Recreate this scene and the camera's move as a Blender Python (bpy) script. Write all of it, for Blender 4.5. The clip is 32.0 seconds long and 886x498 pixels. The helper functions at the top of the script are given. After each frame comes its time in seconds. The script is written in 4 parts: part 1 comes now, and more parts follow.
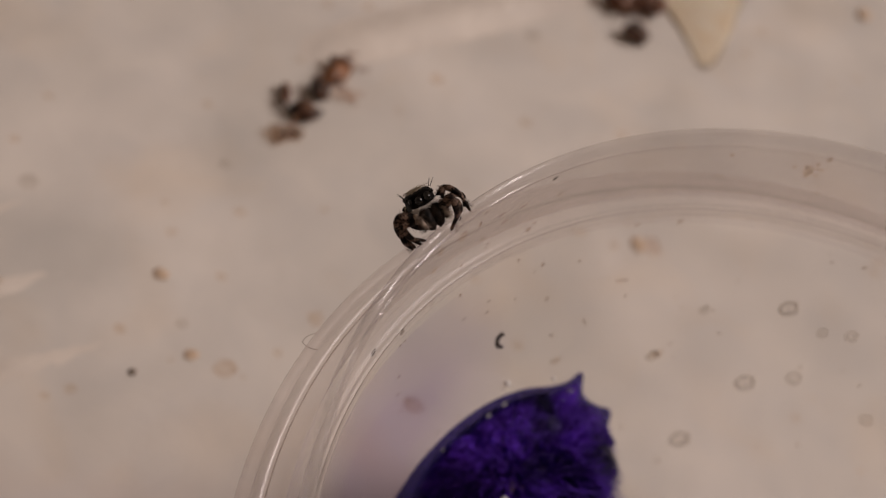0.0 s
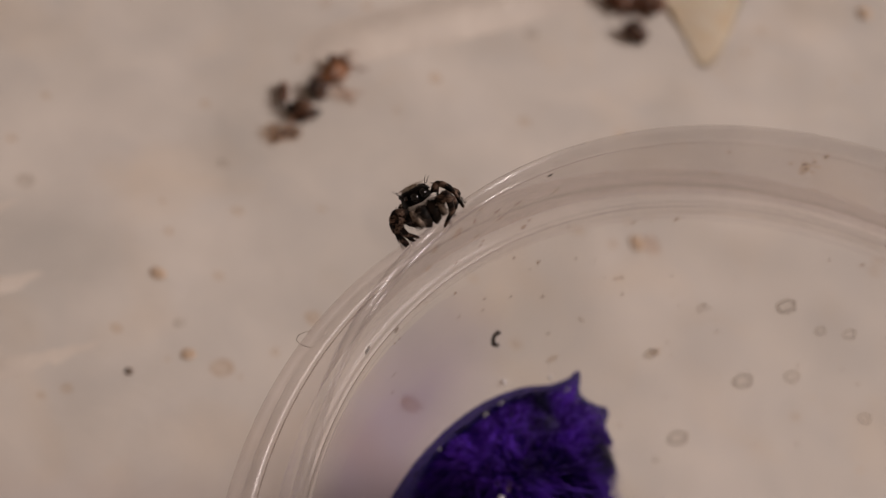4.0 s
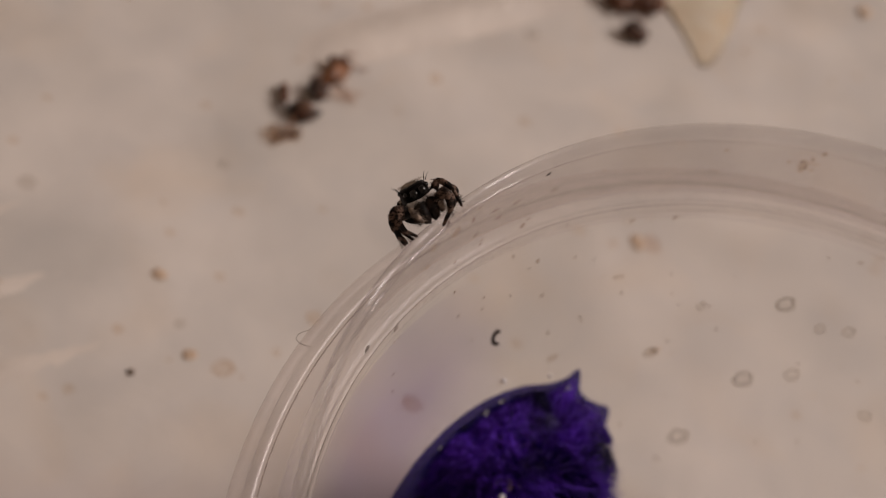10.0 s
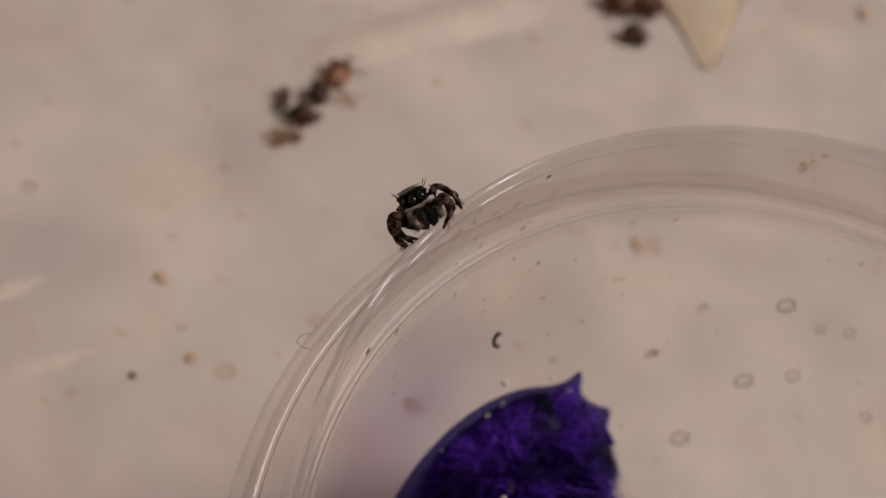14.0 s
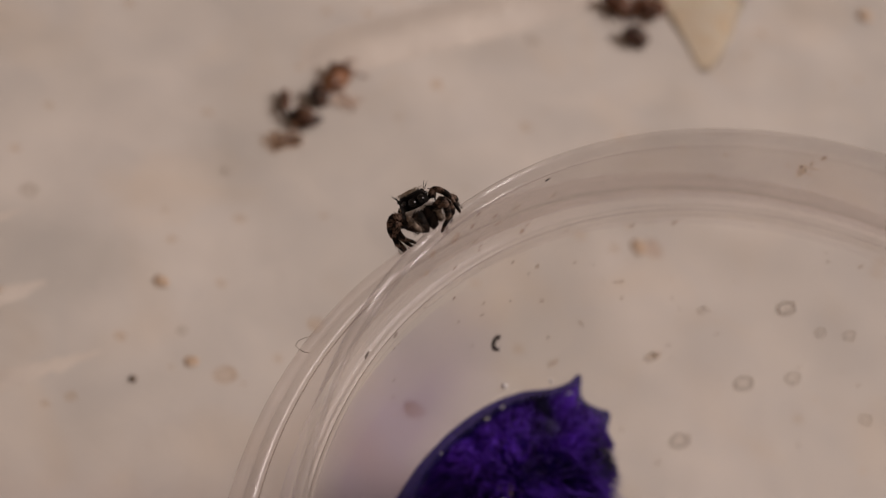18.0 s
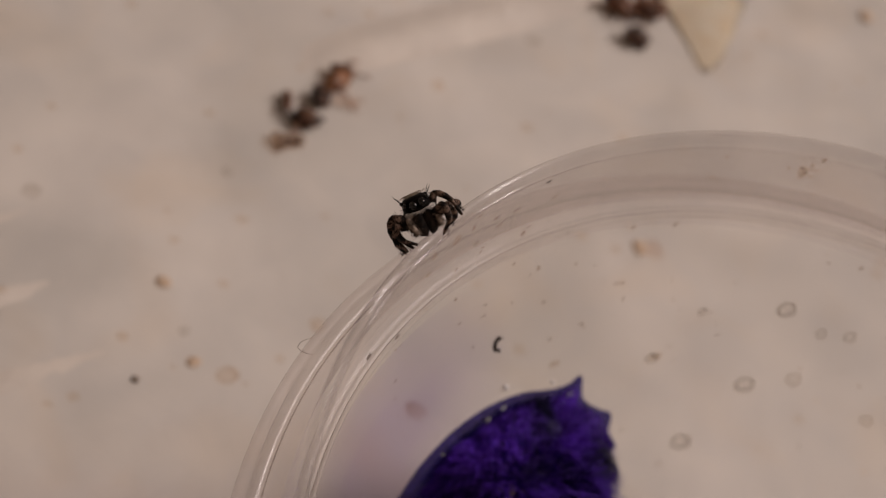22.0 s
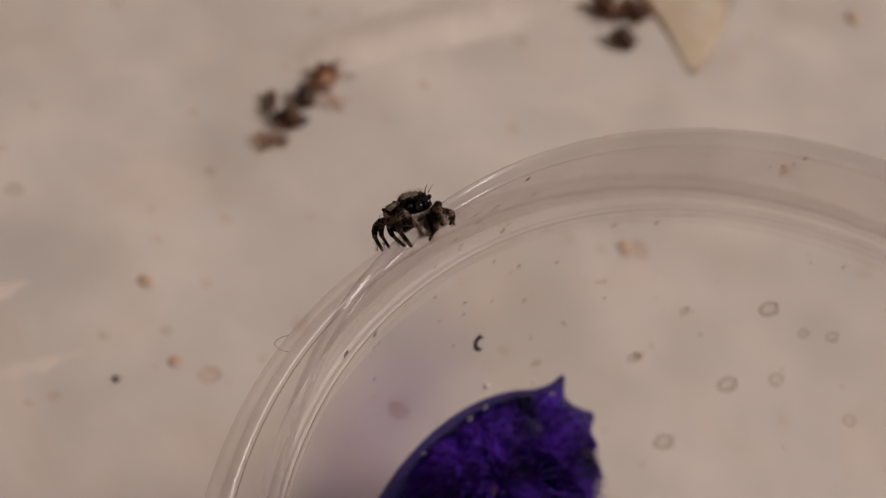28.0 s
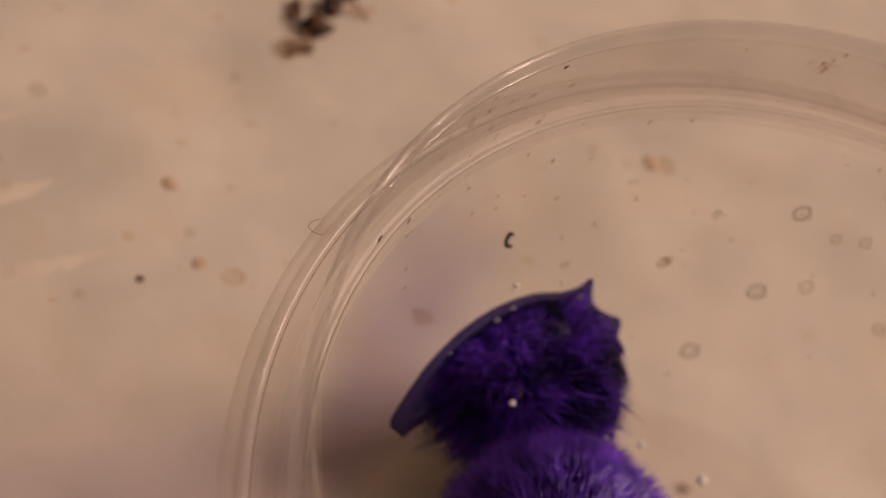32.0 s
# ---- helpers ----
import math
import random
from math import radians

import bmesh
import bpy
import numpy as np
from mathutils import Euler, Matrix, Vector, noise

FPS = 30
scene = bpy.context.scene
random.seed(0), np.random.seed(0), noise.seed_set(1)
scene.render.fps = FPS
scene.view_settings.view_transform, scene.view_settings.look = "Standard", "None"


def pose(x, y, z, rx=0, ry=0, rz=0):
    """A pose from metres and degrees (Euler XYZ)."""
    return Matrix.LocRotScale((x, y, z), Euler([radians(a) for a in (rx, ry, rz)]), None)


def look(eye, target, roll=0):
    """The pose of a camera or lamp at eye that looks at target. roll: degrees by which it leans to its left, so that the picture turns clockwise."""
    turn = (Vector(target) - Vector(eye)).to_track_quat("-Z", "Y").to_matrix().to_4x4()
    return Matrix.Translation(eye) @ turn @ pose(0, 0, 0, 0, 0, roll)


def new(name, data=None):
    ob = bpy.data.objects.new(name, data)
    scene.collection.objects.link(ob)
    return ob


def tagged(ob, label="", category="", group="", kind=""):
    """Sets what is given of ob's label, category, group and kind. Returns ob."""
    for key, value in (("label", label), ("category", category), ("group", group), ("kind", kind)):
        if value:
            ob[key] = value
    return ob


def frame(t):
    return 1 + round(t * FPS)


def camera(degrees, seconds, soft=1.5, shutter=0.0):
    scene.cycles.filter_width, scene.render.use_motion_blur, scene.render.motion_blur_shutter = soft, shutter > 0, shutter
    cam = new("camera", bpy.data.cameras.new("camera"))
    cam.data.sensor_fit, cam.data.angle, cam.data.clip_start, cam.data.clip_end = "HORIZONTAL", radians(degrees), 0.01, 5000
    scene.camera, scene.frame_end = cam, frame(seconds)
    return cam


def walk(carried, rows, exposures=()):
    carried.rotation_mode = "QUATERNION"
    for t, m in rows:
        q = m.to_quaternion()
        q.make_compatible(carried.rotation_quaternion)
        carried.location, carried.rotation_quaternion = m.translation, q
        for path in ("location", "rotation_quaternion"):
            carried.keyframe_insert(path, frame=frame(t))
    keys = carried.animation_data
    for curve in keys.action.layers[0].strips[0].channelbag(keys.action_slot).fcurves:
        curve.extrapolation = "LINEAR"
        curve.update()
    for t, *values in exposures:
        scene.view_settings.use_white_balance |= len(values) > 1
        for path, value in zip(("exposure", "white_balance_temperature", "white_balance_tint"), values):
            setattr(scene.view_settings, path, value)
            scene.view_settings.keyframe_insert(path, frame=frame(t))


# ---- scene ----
MM = 0.001
# one lens; the aperture of a phone held close, focused on the cup's rim
cam = camera(36.0, 32.0, soft=0.75, shutter=0.5)
cam.data.dof.use_dof = True
cam.data.dof.focus_distance = 0.0878
cam.data.dof.aperture_fstop = 32.0
# seconds, place in millimetres from the foot of the cup's axis, turn in degrees
PATH = [
    (0.0, -30.31, -41.95, 110.31, 37.367, -12.176, 15.440),
    (0.5, -30.22, -41.92, 110.20, 37.338, -12.170, 15.444),
    (1.0, -30.32, -41.86, 110.12, 37.353, -12.167, 15.448),
    (1.5, -30.40, -41.89, 110.09, 37.405, -12.144, 15.408),
    (2.0, -30.15, -41.93, 110.20, 37.398, -12.115, 15.407),
    (2.5, -30.27, -41.92, 110.01, 37.439, -12.102, 15.426),
    (3.0, -30.11, -41.88, 109.98, 37.456, -12.054, 15.453),
    (3.5, -29.76, -41.78, 109.98, 37.466, -12.006, 15.487),
    (5.5, -29.34, -41.81, 109.88, 37.383, -11.820, 15.504),
    (6.0, -29.28, -41.83, 109.84, 37.402, -11.786, 15.555),
    (6.5, -29.64, -41.93, 109.77, 37.416, -11.860, 15.450),
    (7.0, -29.26, -41.95, 109.78, 37.419, -11.798, 15.497),
    (7.5, -29.22, -41.86, 109.91, 37.347, -11.745, 15.482),
    (8.0, -29.26, -41.90, 109.90, 37.398, -11.725, 15.474),
    (8.5, -29.17, -41.92, 110.08, 37.389, -11.680, 15.507),
    (9.0, -29.08, -41.83, 110.12, 37.402, -11.667, 15.460),
    (9.5, -29.20, -42.07, 110.17, 37.513, -11.696, 15.403),
    (10.0, -29.17, -42.02, 110.14, 37.549, -11.699, 15.401),
    (10.5, -29.04, -41.96, 110.12, 37.546, -11.662, 15.427),
    (11.0, -29.12, -42.00, 110.11, 37.558, -11.668, 15.407),
    (11.5, -28.95, -41.95, 110.14, 37.517, -11.634, 15.436),
    (12.0, -28.76, -42.00, 110.16, 37.564, -11.559, 15.419),
    (12.5, -28.81, -42.04, 110.11, 37.565, -11.561, 15.416),
    (13.0, -28.65, -42.02, 110.19, 37.509, -11.464, 15.451),
    (13.5, -28.73, -42.07, 110.13, 37.613, -11.512, 15.377),
    (14.0, -29.02, -42.10, 110.29, 37.688, -11.494, 15.321),
    (14.5, -28.87, -42.10, 110.36, 37.673, -11.464, 15.318),
    (16.5, -28.78, -41.98, 110.40, 37.634, -11.391, 15.333),
    (17.0, -28.71, -41.96, 110.42, 37.681, -11.369, 15.348),
    (17.5, -28.95, -42.08, 110.45, 37.717, -11.405, 15.334),
    (18.0, -28.84, -41.98, 110.45, 37.761, -11.360, 15.298),
    (18.5, -29.01, -42.05, 110.56, 37.727, -11.390, 15.269),
    (19.0, -28.78, -41.92, 110.62, 37.680, -11.293, 15.315),
    (19.5, -28.90, -41.90, 110.70, 37.695, -11.283, 15.285),
    (20.0, -28.83, -41.96, 110.77, 37.635, -11.236, 15.306),
    (20.5, -28.91, -41.98, 110.76, 37.690, -11.269, 15.244),
    (21.0, -29.07, -42.18, 110.84, 37.762, -11.295, 15.251),
    (21.5, -28.97, -42.38, 110.84, 37.788, -11.327, 15.328),
    (22.0, -28.91, -42.00, 110.78, 37.694, -11.333, 15.370),
    (22.5, -28.79, -42.00, 110.70, 37.685, -11.341, 15.427),
    (23.0, -28.67, -42.08, 110.68, 37.725, -11.369, 15.410),
    (23.5, -28.32, -41.96, 110.64, 37.706, -11.358, 15.436),
    (24.0, -28.14, -41.75, 110.42, 37.758, -11.428, 15.401),
    (24.5, -27.94, -41.88, 110.17, 37.820, -11.411, 15.339),
    (25.0, -27.71, -41.65, 110.13, 37.800, -11.395, 15.315),
    (25.5, -27.57, -41.67, 110.18, 37.825, -11.384, 15.310),
    (27.5, -27.65, -41.92, 110.36, 37.919, -11.473, 15.295),
    (28.0, -27.63, -41.80, 110.34, 37.918, -11.528, 15.327),
    (28.5, -27.52, -41.86, 110.42, 37.915, -11.552, 15.409),
    (29.0, -27.65, -41.92, 109.89, 37.822, -11.591, 15.483),
    (29.5, -27.60, -42.31, 108.91, 37.532, -11.551, 15.611),
    (30.0, -27.69, -42.55, 108.01, 37.085, -11.549, 15.729),
    (30.5, -27.16, -43.65, 107.38, 36.368, -11.591, 15.983),
    (31.0, -28.53, -43.82, 107.28, 36.196, -11.719, 16.012),
    (31.5, -27.98, -45.09, 106.00, 36.073, -11.922, 16.232),
    (32.0, -27.99, -44.94, 106.59, 35.736, -11.931, 16.307),
]
EXPOSURES = [
    (0.0, 0.0, 6550, 12), (1.2, 0.0, 6550, 12), (1.5, 0.0, 7300, 8), (1.8, 0.0, 8400, 20), (2.0, 0.0, 8720, 24), (2.3, 0.0, 8200, 24),
    (2.6, 0.0, 7000, 14), (3.0, 0.0, 6700, 8), (3.5, 0.0, 6550, 12), (31.0, 0.0, 6550, 12), (31.5, 0.0, 6950, 8),
    (31.65, 0.0, 7800, 18), (31.8, 0.0, 8720, 24), (32.0, 0.0, 8720, 24),
]
walk(cam, [(t, pose(x * MM, y * MM, z * MM, rx, ry, rz)) for t, x, y, z, rx, ry, rz in PATH], EXPOSURES)

# ---- light: one unseen warm lamp, low in the east of a plain room ----
world = bpy.data.worlds.new("room_air")
scene.world = world
world.use_nodes = True
world.node_tree.nodes["Background"].inputs[0].default_value = (1.0, 0.86, 0.74, 1)
world.node_tree.nodes["Background"].inputs[1].default_value = 0.02
lamp_data = bpy.data.lights.new("east_lamp_light", "AREA")
lamp_data.shape, lamp_data.size, lamp_data.energy, lamp_data.color = "DISK", 0.85, 22.7, (1.0, 0.888, 0.852)
lamp_light = new("east_lamp_light", lamp_data)
lamp_light.matrix_world = look((1.16, 0.66, 1.16), (0, 0.03, 0))
scene.view_settings.exposure = 0.0


# ---- materials ----
def material(name):
    m = bpy.data.materials.new(name)
    m.use_nodes = True
    nt = m.node_tree
    b = nt.nodes["Principled BSDF"]
    return m, nt, b


def mottled(name, a, b, scale, rough=0.5, fine=0.0, bump=0.0, spec=0.5, detail=4.0):
    """Two colours mixed by noise in object space, with finer grain and relief. scale: features per metre."""
    m, nt, bs = material(name)
    co = nt.nodes.new("ShaderNodeTexCoord")
    n1 = nt.nodes.new("ShaderNodeTexNoise")
    n1.inputs["Scale"].default_value, n1.inputs["Detail"].default_value = scale, detail
    nt.links.new(co.outputs["Object"], n1.inputs["Vector"])
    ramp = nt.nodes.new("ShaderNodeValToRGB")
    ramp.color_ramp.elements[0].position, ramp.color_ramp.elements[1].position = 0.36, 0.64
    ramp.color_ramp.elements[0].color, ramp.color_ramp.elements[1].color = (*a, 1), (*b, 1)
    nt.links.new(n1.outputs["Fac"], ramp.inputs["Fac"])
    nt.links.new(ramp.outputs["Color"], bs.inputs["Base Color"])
    bs.inputs["Roughness"].default_value = rough
    bs.inputs["Specular IOR Level"].default_value = spec
    if bump:
        n2 = nt.nodes.new("ShaderNodeTexNoise")
        n2.inputs["Scale"].default_value = fine or scale * 6
        nt.links.new(co.outputs["Object"], n2.inputs["Vector"])
        bp = nt.nodes.new("ShaderNodeBump")
        bp.inputs["Strength"].default_value, bp.inputs["Distance"].default_value = bump, 0.2 / (fine or scale * 6)
        nt.links.new(n2.outputs["Fac"], bp.inputs["Height"])
        nt.links.new(bp.outputs["Normal"], bs.inputs["Normal"])
    return m


def clouded(name):
    """Worn white plastic: broad warm and grey clouds, smaller smudges over them, fine scuffs in the relief."""
    m, nt, bs = material(name)
    co = nt.nodes.new("ShaderNodeTexCoord")

    def layer(scale, lo, hi, a, b, detail):
        no, ramp = nt.nodes.new("ShaderNodeTexNoise"), nt.nodes.new("ShaderNodeValToRGB")
        no.inputs["Scale"].default_value, no.inputs["Detail"].default_value, no.inputs["Distortion"].default_value = scale, detail, 0.4
        nt.links.new(co.outputs["Object"], no.inputs["Vector"])
        ramp.color_ramp.elements[0].position, ramp.color_ramp.elements[1].position = lo, hi
        ramp.color_ramp.elements[0].color, ramp.color_ramp.elements[1].color = (*a, 1), (*b, 1)
        nt.links.new(no.outputs["Fac"], ramp.inputs["Fac"])
        return ramp.outputs["Color"], no

    def times(a, b):
        mx = nt.nodes.new("ShaderNodeMix")
        mx.data_type, mx.blend_type = "RGBA", "MULTIPLY"
        mx.inputs["Factor"].default_value = 1.0
        nt.links.new(a, mx.inputs["A"])
        nt.links.new(b, mx.inputs["B"])
        return mx.outputs["Result"]
    broad, _ = layer(38.0, 0.36, 0.64, (0.62, 0.575, 0.52), (0.76, 0.70, 0.635), 2.0)
    smudge, _ = layer(115.0, 0.33, 0.62, (0.915, 0.925, 0.932), (1.0, 1.0, 0.99), 3.0)
    warm, _ = layer(75.0, 0.52, 0.74, (1.0, 1.0, 1.0), (1.0, 0.955, 0.90), 2.0)
    nt.links.new(times(times(broad, smudge), warm), bs.inputs["Base Color"])
    bs.inputs["Roughness"].default_value, bs.inputs["Specular IOR Level"].default_value = 0.5, 0.3
    bp = nt.nodes.new("ShaderNodeBump")
    bp.inputs["Strength"].default_value, bp.inputs["Distance"].default_value = 0.15, 0.0007
    nt.links.new(layer(300.0, 0.3, 0.7, (0, 0, 0), (1, 1, 1), 4.0)[1].outputs["Fac"], bp.inputs["Height"])
    nt.links.new(bp.outputs["Normal"], bs.inputs["Normal"])
    return m


def plastic(name, clear, haze, rough, patch=160.0, shine=1.0, base=0.012, polish=0.0, bend=0.0, soft=0.15):
    """Clear plastic: light passes through, in part bent, with some milky scatter and a glossy skin, polished in places."""
    m, nt, bs = material(name)
    nt.nodes.remove(bs)
    out = nt.nodes["Material Output"]
    tp = nt.nodes.new("ShaderNodeBsdfTransparent")
    tp.inputs["Color"].default_value = (*clear, 1)
    tr = nt.nodes.new("ShaderNodeBsdfTranslucent")
    tr.inputs["Color"].default_value = (0.88, 0.83, 0.79, 1)
    df = nt.nodes.new("ShaderNodeBsdfDiffuse")
    df.inputs["Color"].default_value = (0.88, 0.83, 0.79, 1)
    gs = nt.nodes.new("ShaderNodeBsdfGlossy")
    gs.inputs["Roughness"].default_value = rough
    lw = nt.nodes.new("ShaderNodeLayerWeight")
    lw.inputs["Blend"].default_value = 0.5
    pw = nt.nodes.new("ShaderNodeMath")
    pw.operation = "POWER"
    pw.inputs[1].default_value = 4.0
    fr = nt.nodes.new("ShaderNodeMath")
    fr.operation = "MULTIPLY_ADD"
    fr.inputs[1].default_value, fr.inputs[2].default_value = shine, base
    nt.links.new(lw.outputs["Facing"], pw.inputs[0])
    nt.links.new(pw.outputs[0], fr.inputs[0])
    milk, body, skin = [nt.nodes.new("ShaderNodeMixShader") for _ in range(3)]
    co = nt.nodes.new("ShaderNodeTexCoord")
    no = nt.nodes.new("ShaderNodeTexNoise")
    no.inputs["Scale"].default_value, no.inputs["Detail"].default_value = patch, 4.0
    mp = nt.nodes.new("ShaderNodeMapRange")
    mp.inputs[1].default_value, mp.inputs[2].default_value = 0.3, 0.7
    mp.inputs[3].default_value, mp.inputs[4].default_value = haze * 0.5, haze * 1.5
    nt.links.new(co.outputs["Object"], no.inputs["Vector"])
    nt.links.new(no.outputs["Fac"], mp.inputs[0])
    nt.links.new(tr.outputs[0], milk.inputs[1])
    nt.links.new(df.outputs[0], milk.inputs[2])
    nt.links.new(mp.outputs[0], body.inputs[0])
    if bend:
        rf, both = nt.nodes.new("ShaderNodeBsdfRefraction"), nt.nodes.new("ShaderNodeMixShader")
        rf.inputs["Color"].default_value = (*clear, 1)
        rf.inputs["Roughness"].default_value, rf.inputs["IOR"].default_value = soft, 1.46
        both.inputs[0].default_value = bend
        nt.links.new(tp.outputs[0], both.inputs[1])
        nt.links.new(rf.outputs[0], both.inputs[2])
        tp = both
    nt.links.new(tp.outputs[0], body.inputs[1])
    nt.links.new(milk.outputs[0], body.inputs[2])
    if polish:
        wear, lift, add = nt.nodes.new("ShaderNodeTexNoise"), nt.nodes.new("ShaderNodeMapRange"), nt.nodes.new("ShaderNodeMath")
        wear.inputs["Scale"].default_value, wear.inputs["Detail"].default_value = 190.0, 5.0
        lift.inputs[1].default_value, lift.inputs[2].default_value = 0.5, 0.68
        lift.inputs[3].default_value, lift.inputs[4].default_value = 0.0, polish
        nt.links.new(co.outputs["Object"], wear.inputs["Vector"])
        nt.links.new(wear.outputs["Fac"], lift.inputs[0])
        nt.links.new(fr.outputs[0], add.inputs[0])
        nt.links.new(lift.outputs[0], add.inputs[1])
        fr = add
    nt.links.new(fr.outputs[0], skin.inputs[0])
    nt.links.new(body.outputs[0], skin.inputs[1])
    nt.links.new(gs.outputs[0], skin.inputs[2])
    nt.links.new(skin.outputs[0], out.inputs[0])
    return m


def banded(name, dark, pale, rings, rough=0.6):
    """Ringed leg colour along the limb, with mottled hair over it."""
    m, nt, bs = material(name)
    co = nt.nodes.new("ShaderNodeTexCoord")
    sp = nt.nodes.new("ShaderNodeSeparateXYZ")
    nt.links.new(co.outputs["Object"], sp.inputs[0])
    mu = nt.nodes.new("ShaderNodeMath")
    mu.operation = "MULTIPLY"
    mu.inputs[1].default_value = rings * 6.283 / 0.001
    si = nt.nodes.new("ShaderNodeMath")
    si.operation = "SINE"
    no = nt.nodes.new("ShaderNodeTexNoise")
    no.inputs["Scale"].default_value, no.inputs["Detail"].default_value = 9000.0, 1.0
    ad = nt.nodes.new("ShaderNodeMath")
    ad.operation = "MULTIPLY_ADD"
    ad.inputs[1].default_value = 0.17
    nt.links.new(sp.outputs[0], mu.inputs[0])
    nt.links.new(mu.outputs[0], si.inputs[0])
    nt.links.new(co.outputs["Object"], no.inputs["Vector"])
    nt.links.new(si.outputs[0], ad.inputs[0])
    nt.links.new(no.outputs["Fac"], ad.inputs[2])
    ramp = nt.nodes.new("ShaderNodeValToRGB")
    ramp.color_ramp.elements[0].position, ramp.color_ramp.elements[1].position = 0.48, 0.78
    ramp.color_ramp.elements[0].color, ramp.color_ramp.elements[1].color = (*dark, 1), (*pale, 1)
    nt.links.new(ad.outputs[0], ramp.inputs["Fac"])
    nt.links.new(ramp.outputs["Color"], bs.inputs["Base Color"])
    bs.inputs["Roughness"].default_value = rough
    bs.inputs["Specular IOR Level"].default_value = 0.12
    return m


M_TRAY = clouded("tray_white")
M_RIB = mottled("tray_rib_white", (0.665, 0.60, 0.53), (0.765, 0.69, 0.605), 90.0, 0.42, 700.0, 0.5, 0.4)
M_WALL = mottled("room_plaster", (0.72, 0.66, 0.60), (0.77, 0.71, 0.64), 2.0, 0.9, 60.0, 0.1)
M_FLOOR = mottled("room_floor_wood", (0.20, 0.12, 0.07), (0.30, 0.19, 0.11), 6.0, 0.5, 80.0, 0.2)
M_CUP = plastic("cup_plastic", (0.995, 0.99, 0.987), 0.012, 0.06, 90.0, 0.04, 0.004)
M_RIM = plastic("collar_plastic", (0.982, 0.968, 0.964), 0.09, 0.14, 120.0, 0.03, 0.006, bend=0.15, soft=0.3)
M_FLANGE = plastic("flange_plastic", (0.986, 0.972, 0.968), 0.12, 0.2, 160.0, 0.04, bend=0.03, soft=0.3)
M_EDGE = plastic("rim_edge_plastic", (0.955, 0.948, 0.95), 0.10, 0.08, 200.0, 0.04, 0.015, bend=0.1, soft=0.12)
M_LEDGE = plastic("ledge_plastic", (0.978, 0.968, 0.97), 0.085, 0.13, 120.0, 0.045, 0.008, bend=0.1, soft=0.15)
M_LINE = plastic("polished_bead_plastic", (0.97, 0.96, 0.952), 0.12, 0.14, 600.0, 0.06, 0.02, 0.1, bend=0.3, soft=0.06)
M_RIDGE_SHADE = plastic("ridge_shade_plastic", (0.80, 0.775, 0.755), 0.04, 0.2, 300.0, 0.05)
M_LIP = plastic("polished_lip_plastic", (0.985, 0.978, 0.972), 0.16, 0.12, 600.0, 0.02, 0.003, 0.05, bend=0.08, soft=0.06)
M_RIDGE = plastic("lip_ridge_plastic", (0.985, 0.975, 0.972), 0.06, 0.1, 600.0, 0.01, 0.0005, 0.045, bend=0.05, soft=0.2)
M_BEAD = plastic("flange_bead_plastic", (0.97, 0.96, 0.952), 0.16, 0.22, 500.0, 0.04, 0.04, 0.06, bend=0.2, soft=0.06)
M_HEEL = plastic("heel_plastic", (0.992, 0.988, 0.984), 0.012, 0.3, 90.0, 0.02, 0.002)
M_BASE = plastic("cup_base_plastic", (0.992, 0.986, 0.982), 0.012, 0.35, 90.0, 0.02, 0.002)
M_WATER = plastic("dyed_water", (0.31, 0.285, 0.555), 0.012, 0.05, 300.0, 0.25)
# opaque white that stands for the glints of bubbles and drops
M_GLINT = mottled("glint_white", (0.84, 0.82, 0.82), (0.93, 0.92, 0.92), 900.0, 0.12)
M_SPOT = plastic("dried_water_spot", (0.95, 0.94, 0.928), 0.04, 0.4, 900.0, 0.05)
M_FAINTSPOT = plastic("old_water_spot", (0.976, 0.966, 0.954), 0.02, 0.4, 900.0, 0.05)
M_STAIN = plastic("faint_stain", (0.975, 0.935, 0.895), 0.03, 0.6, 700.0, 0.02)
M_BLUSH = plastic("pinkish_stain", (0.955, 0.90, 0.865), 0.03, 0.6, 500.0, 0.02)
M_RUST = plastic("rusty_stain", (0.985, 0.955, 0.925), 0.03, 0.6, 900.0, 0.02)
M_FAINT = plastic("faint_speck", (0.88, 0.82, 0.77), 0.05, 0.6, 900.0, 0.02)
M_LEG = banded("spider_leg", (0.007, 0.0045, 0.0036), (0.2, 0.13, 0.095), 0.95)
M_EYE = mottled("spider_eye", (0.001, 0.001, 0.001), (0.002, 0.0015, 0.0015), 500.0, 0.04, 0.0, 0.0, 0.5)
M_WHITE = mottled("white_hair", (0.66, 0.60, 0.54), (0.88, 0.83, 0.77), 4000.0, 0.8, 12000.0, 0.6)
M_PALE = mottled("pale_limb", (0.05, 0.036, 0.028), (0.42, 0.33, 0.26), 2500.0, 0.8, 9000.0, 0.4, 0.1)
M_ABD = mottled("abdomen_hair", (0.09, 0.07, 0.055), (0.58, 0.49, 0.38), 1900.0, 0.8, 9000.0, 0.6, 0.1)
M_CRUMB = mottled("orange_crumb", (0.56, 0.41, 0.28), (0.68, 0.52, 0.38), 600.0, 0.7, 3000.0, 0.4)
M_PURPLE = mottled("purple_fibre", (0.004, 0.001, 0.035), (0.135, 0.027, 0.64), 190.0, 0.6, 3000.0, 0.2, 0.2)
M_PURPLE2 = mottled("violet_fibre", (0.035, 0.009, 0.2), (0.21, 0.065, 0.80), 380.0, 0.25, 3000.0, 0.2)
M_CORE = mottled("purple_core", (0.012, 0.003, 0.075), (0.06, 0.015, 0.3), 700.0, 0.6, 2500.0, 0.4)
M_BLACK = mottled("spider_black", (0.0012, 0.001, 0.001), (0.008, 0.006, 0.005), 2500.0, 0.6, 9000.0, 0.4, 0.04)
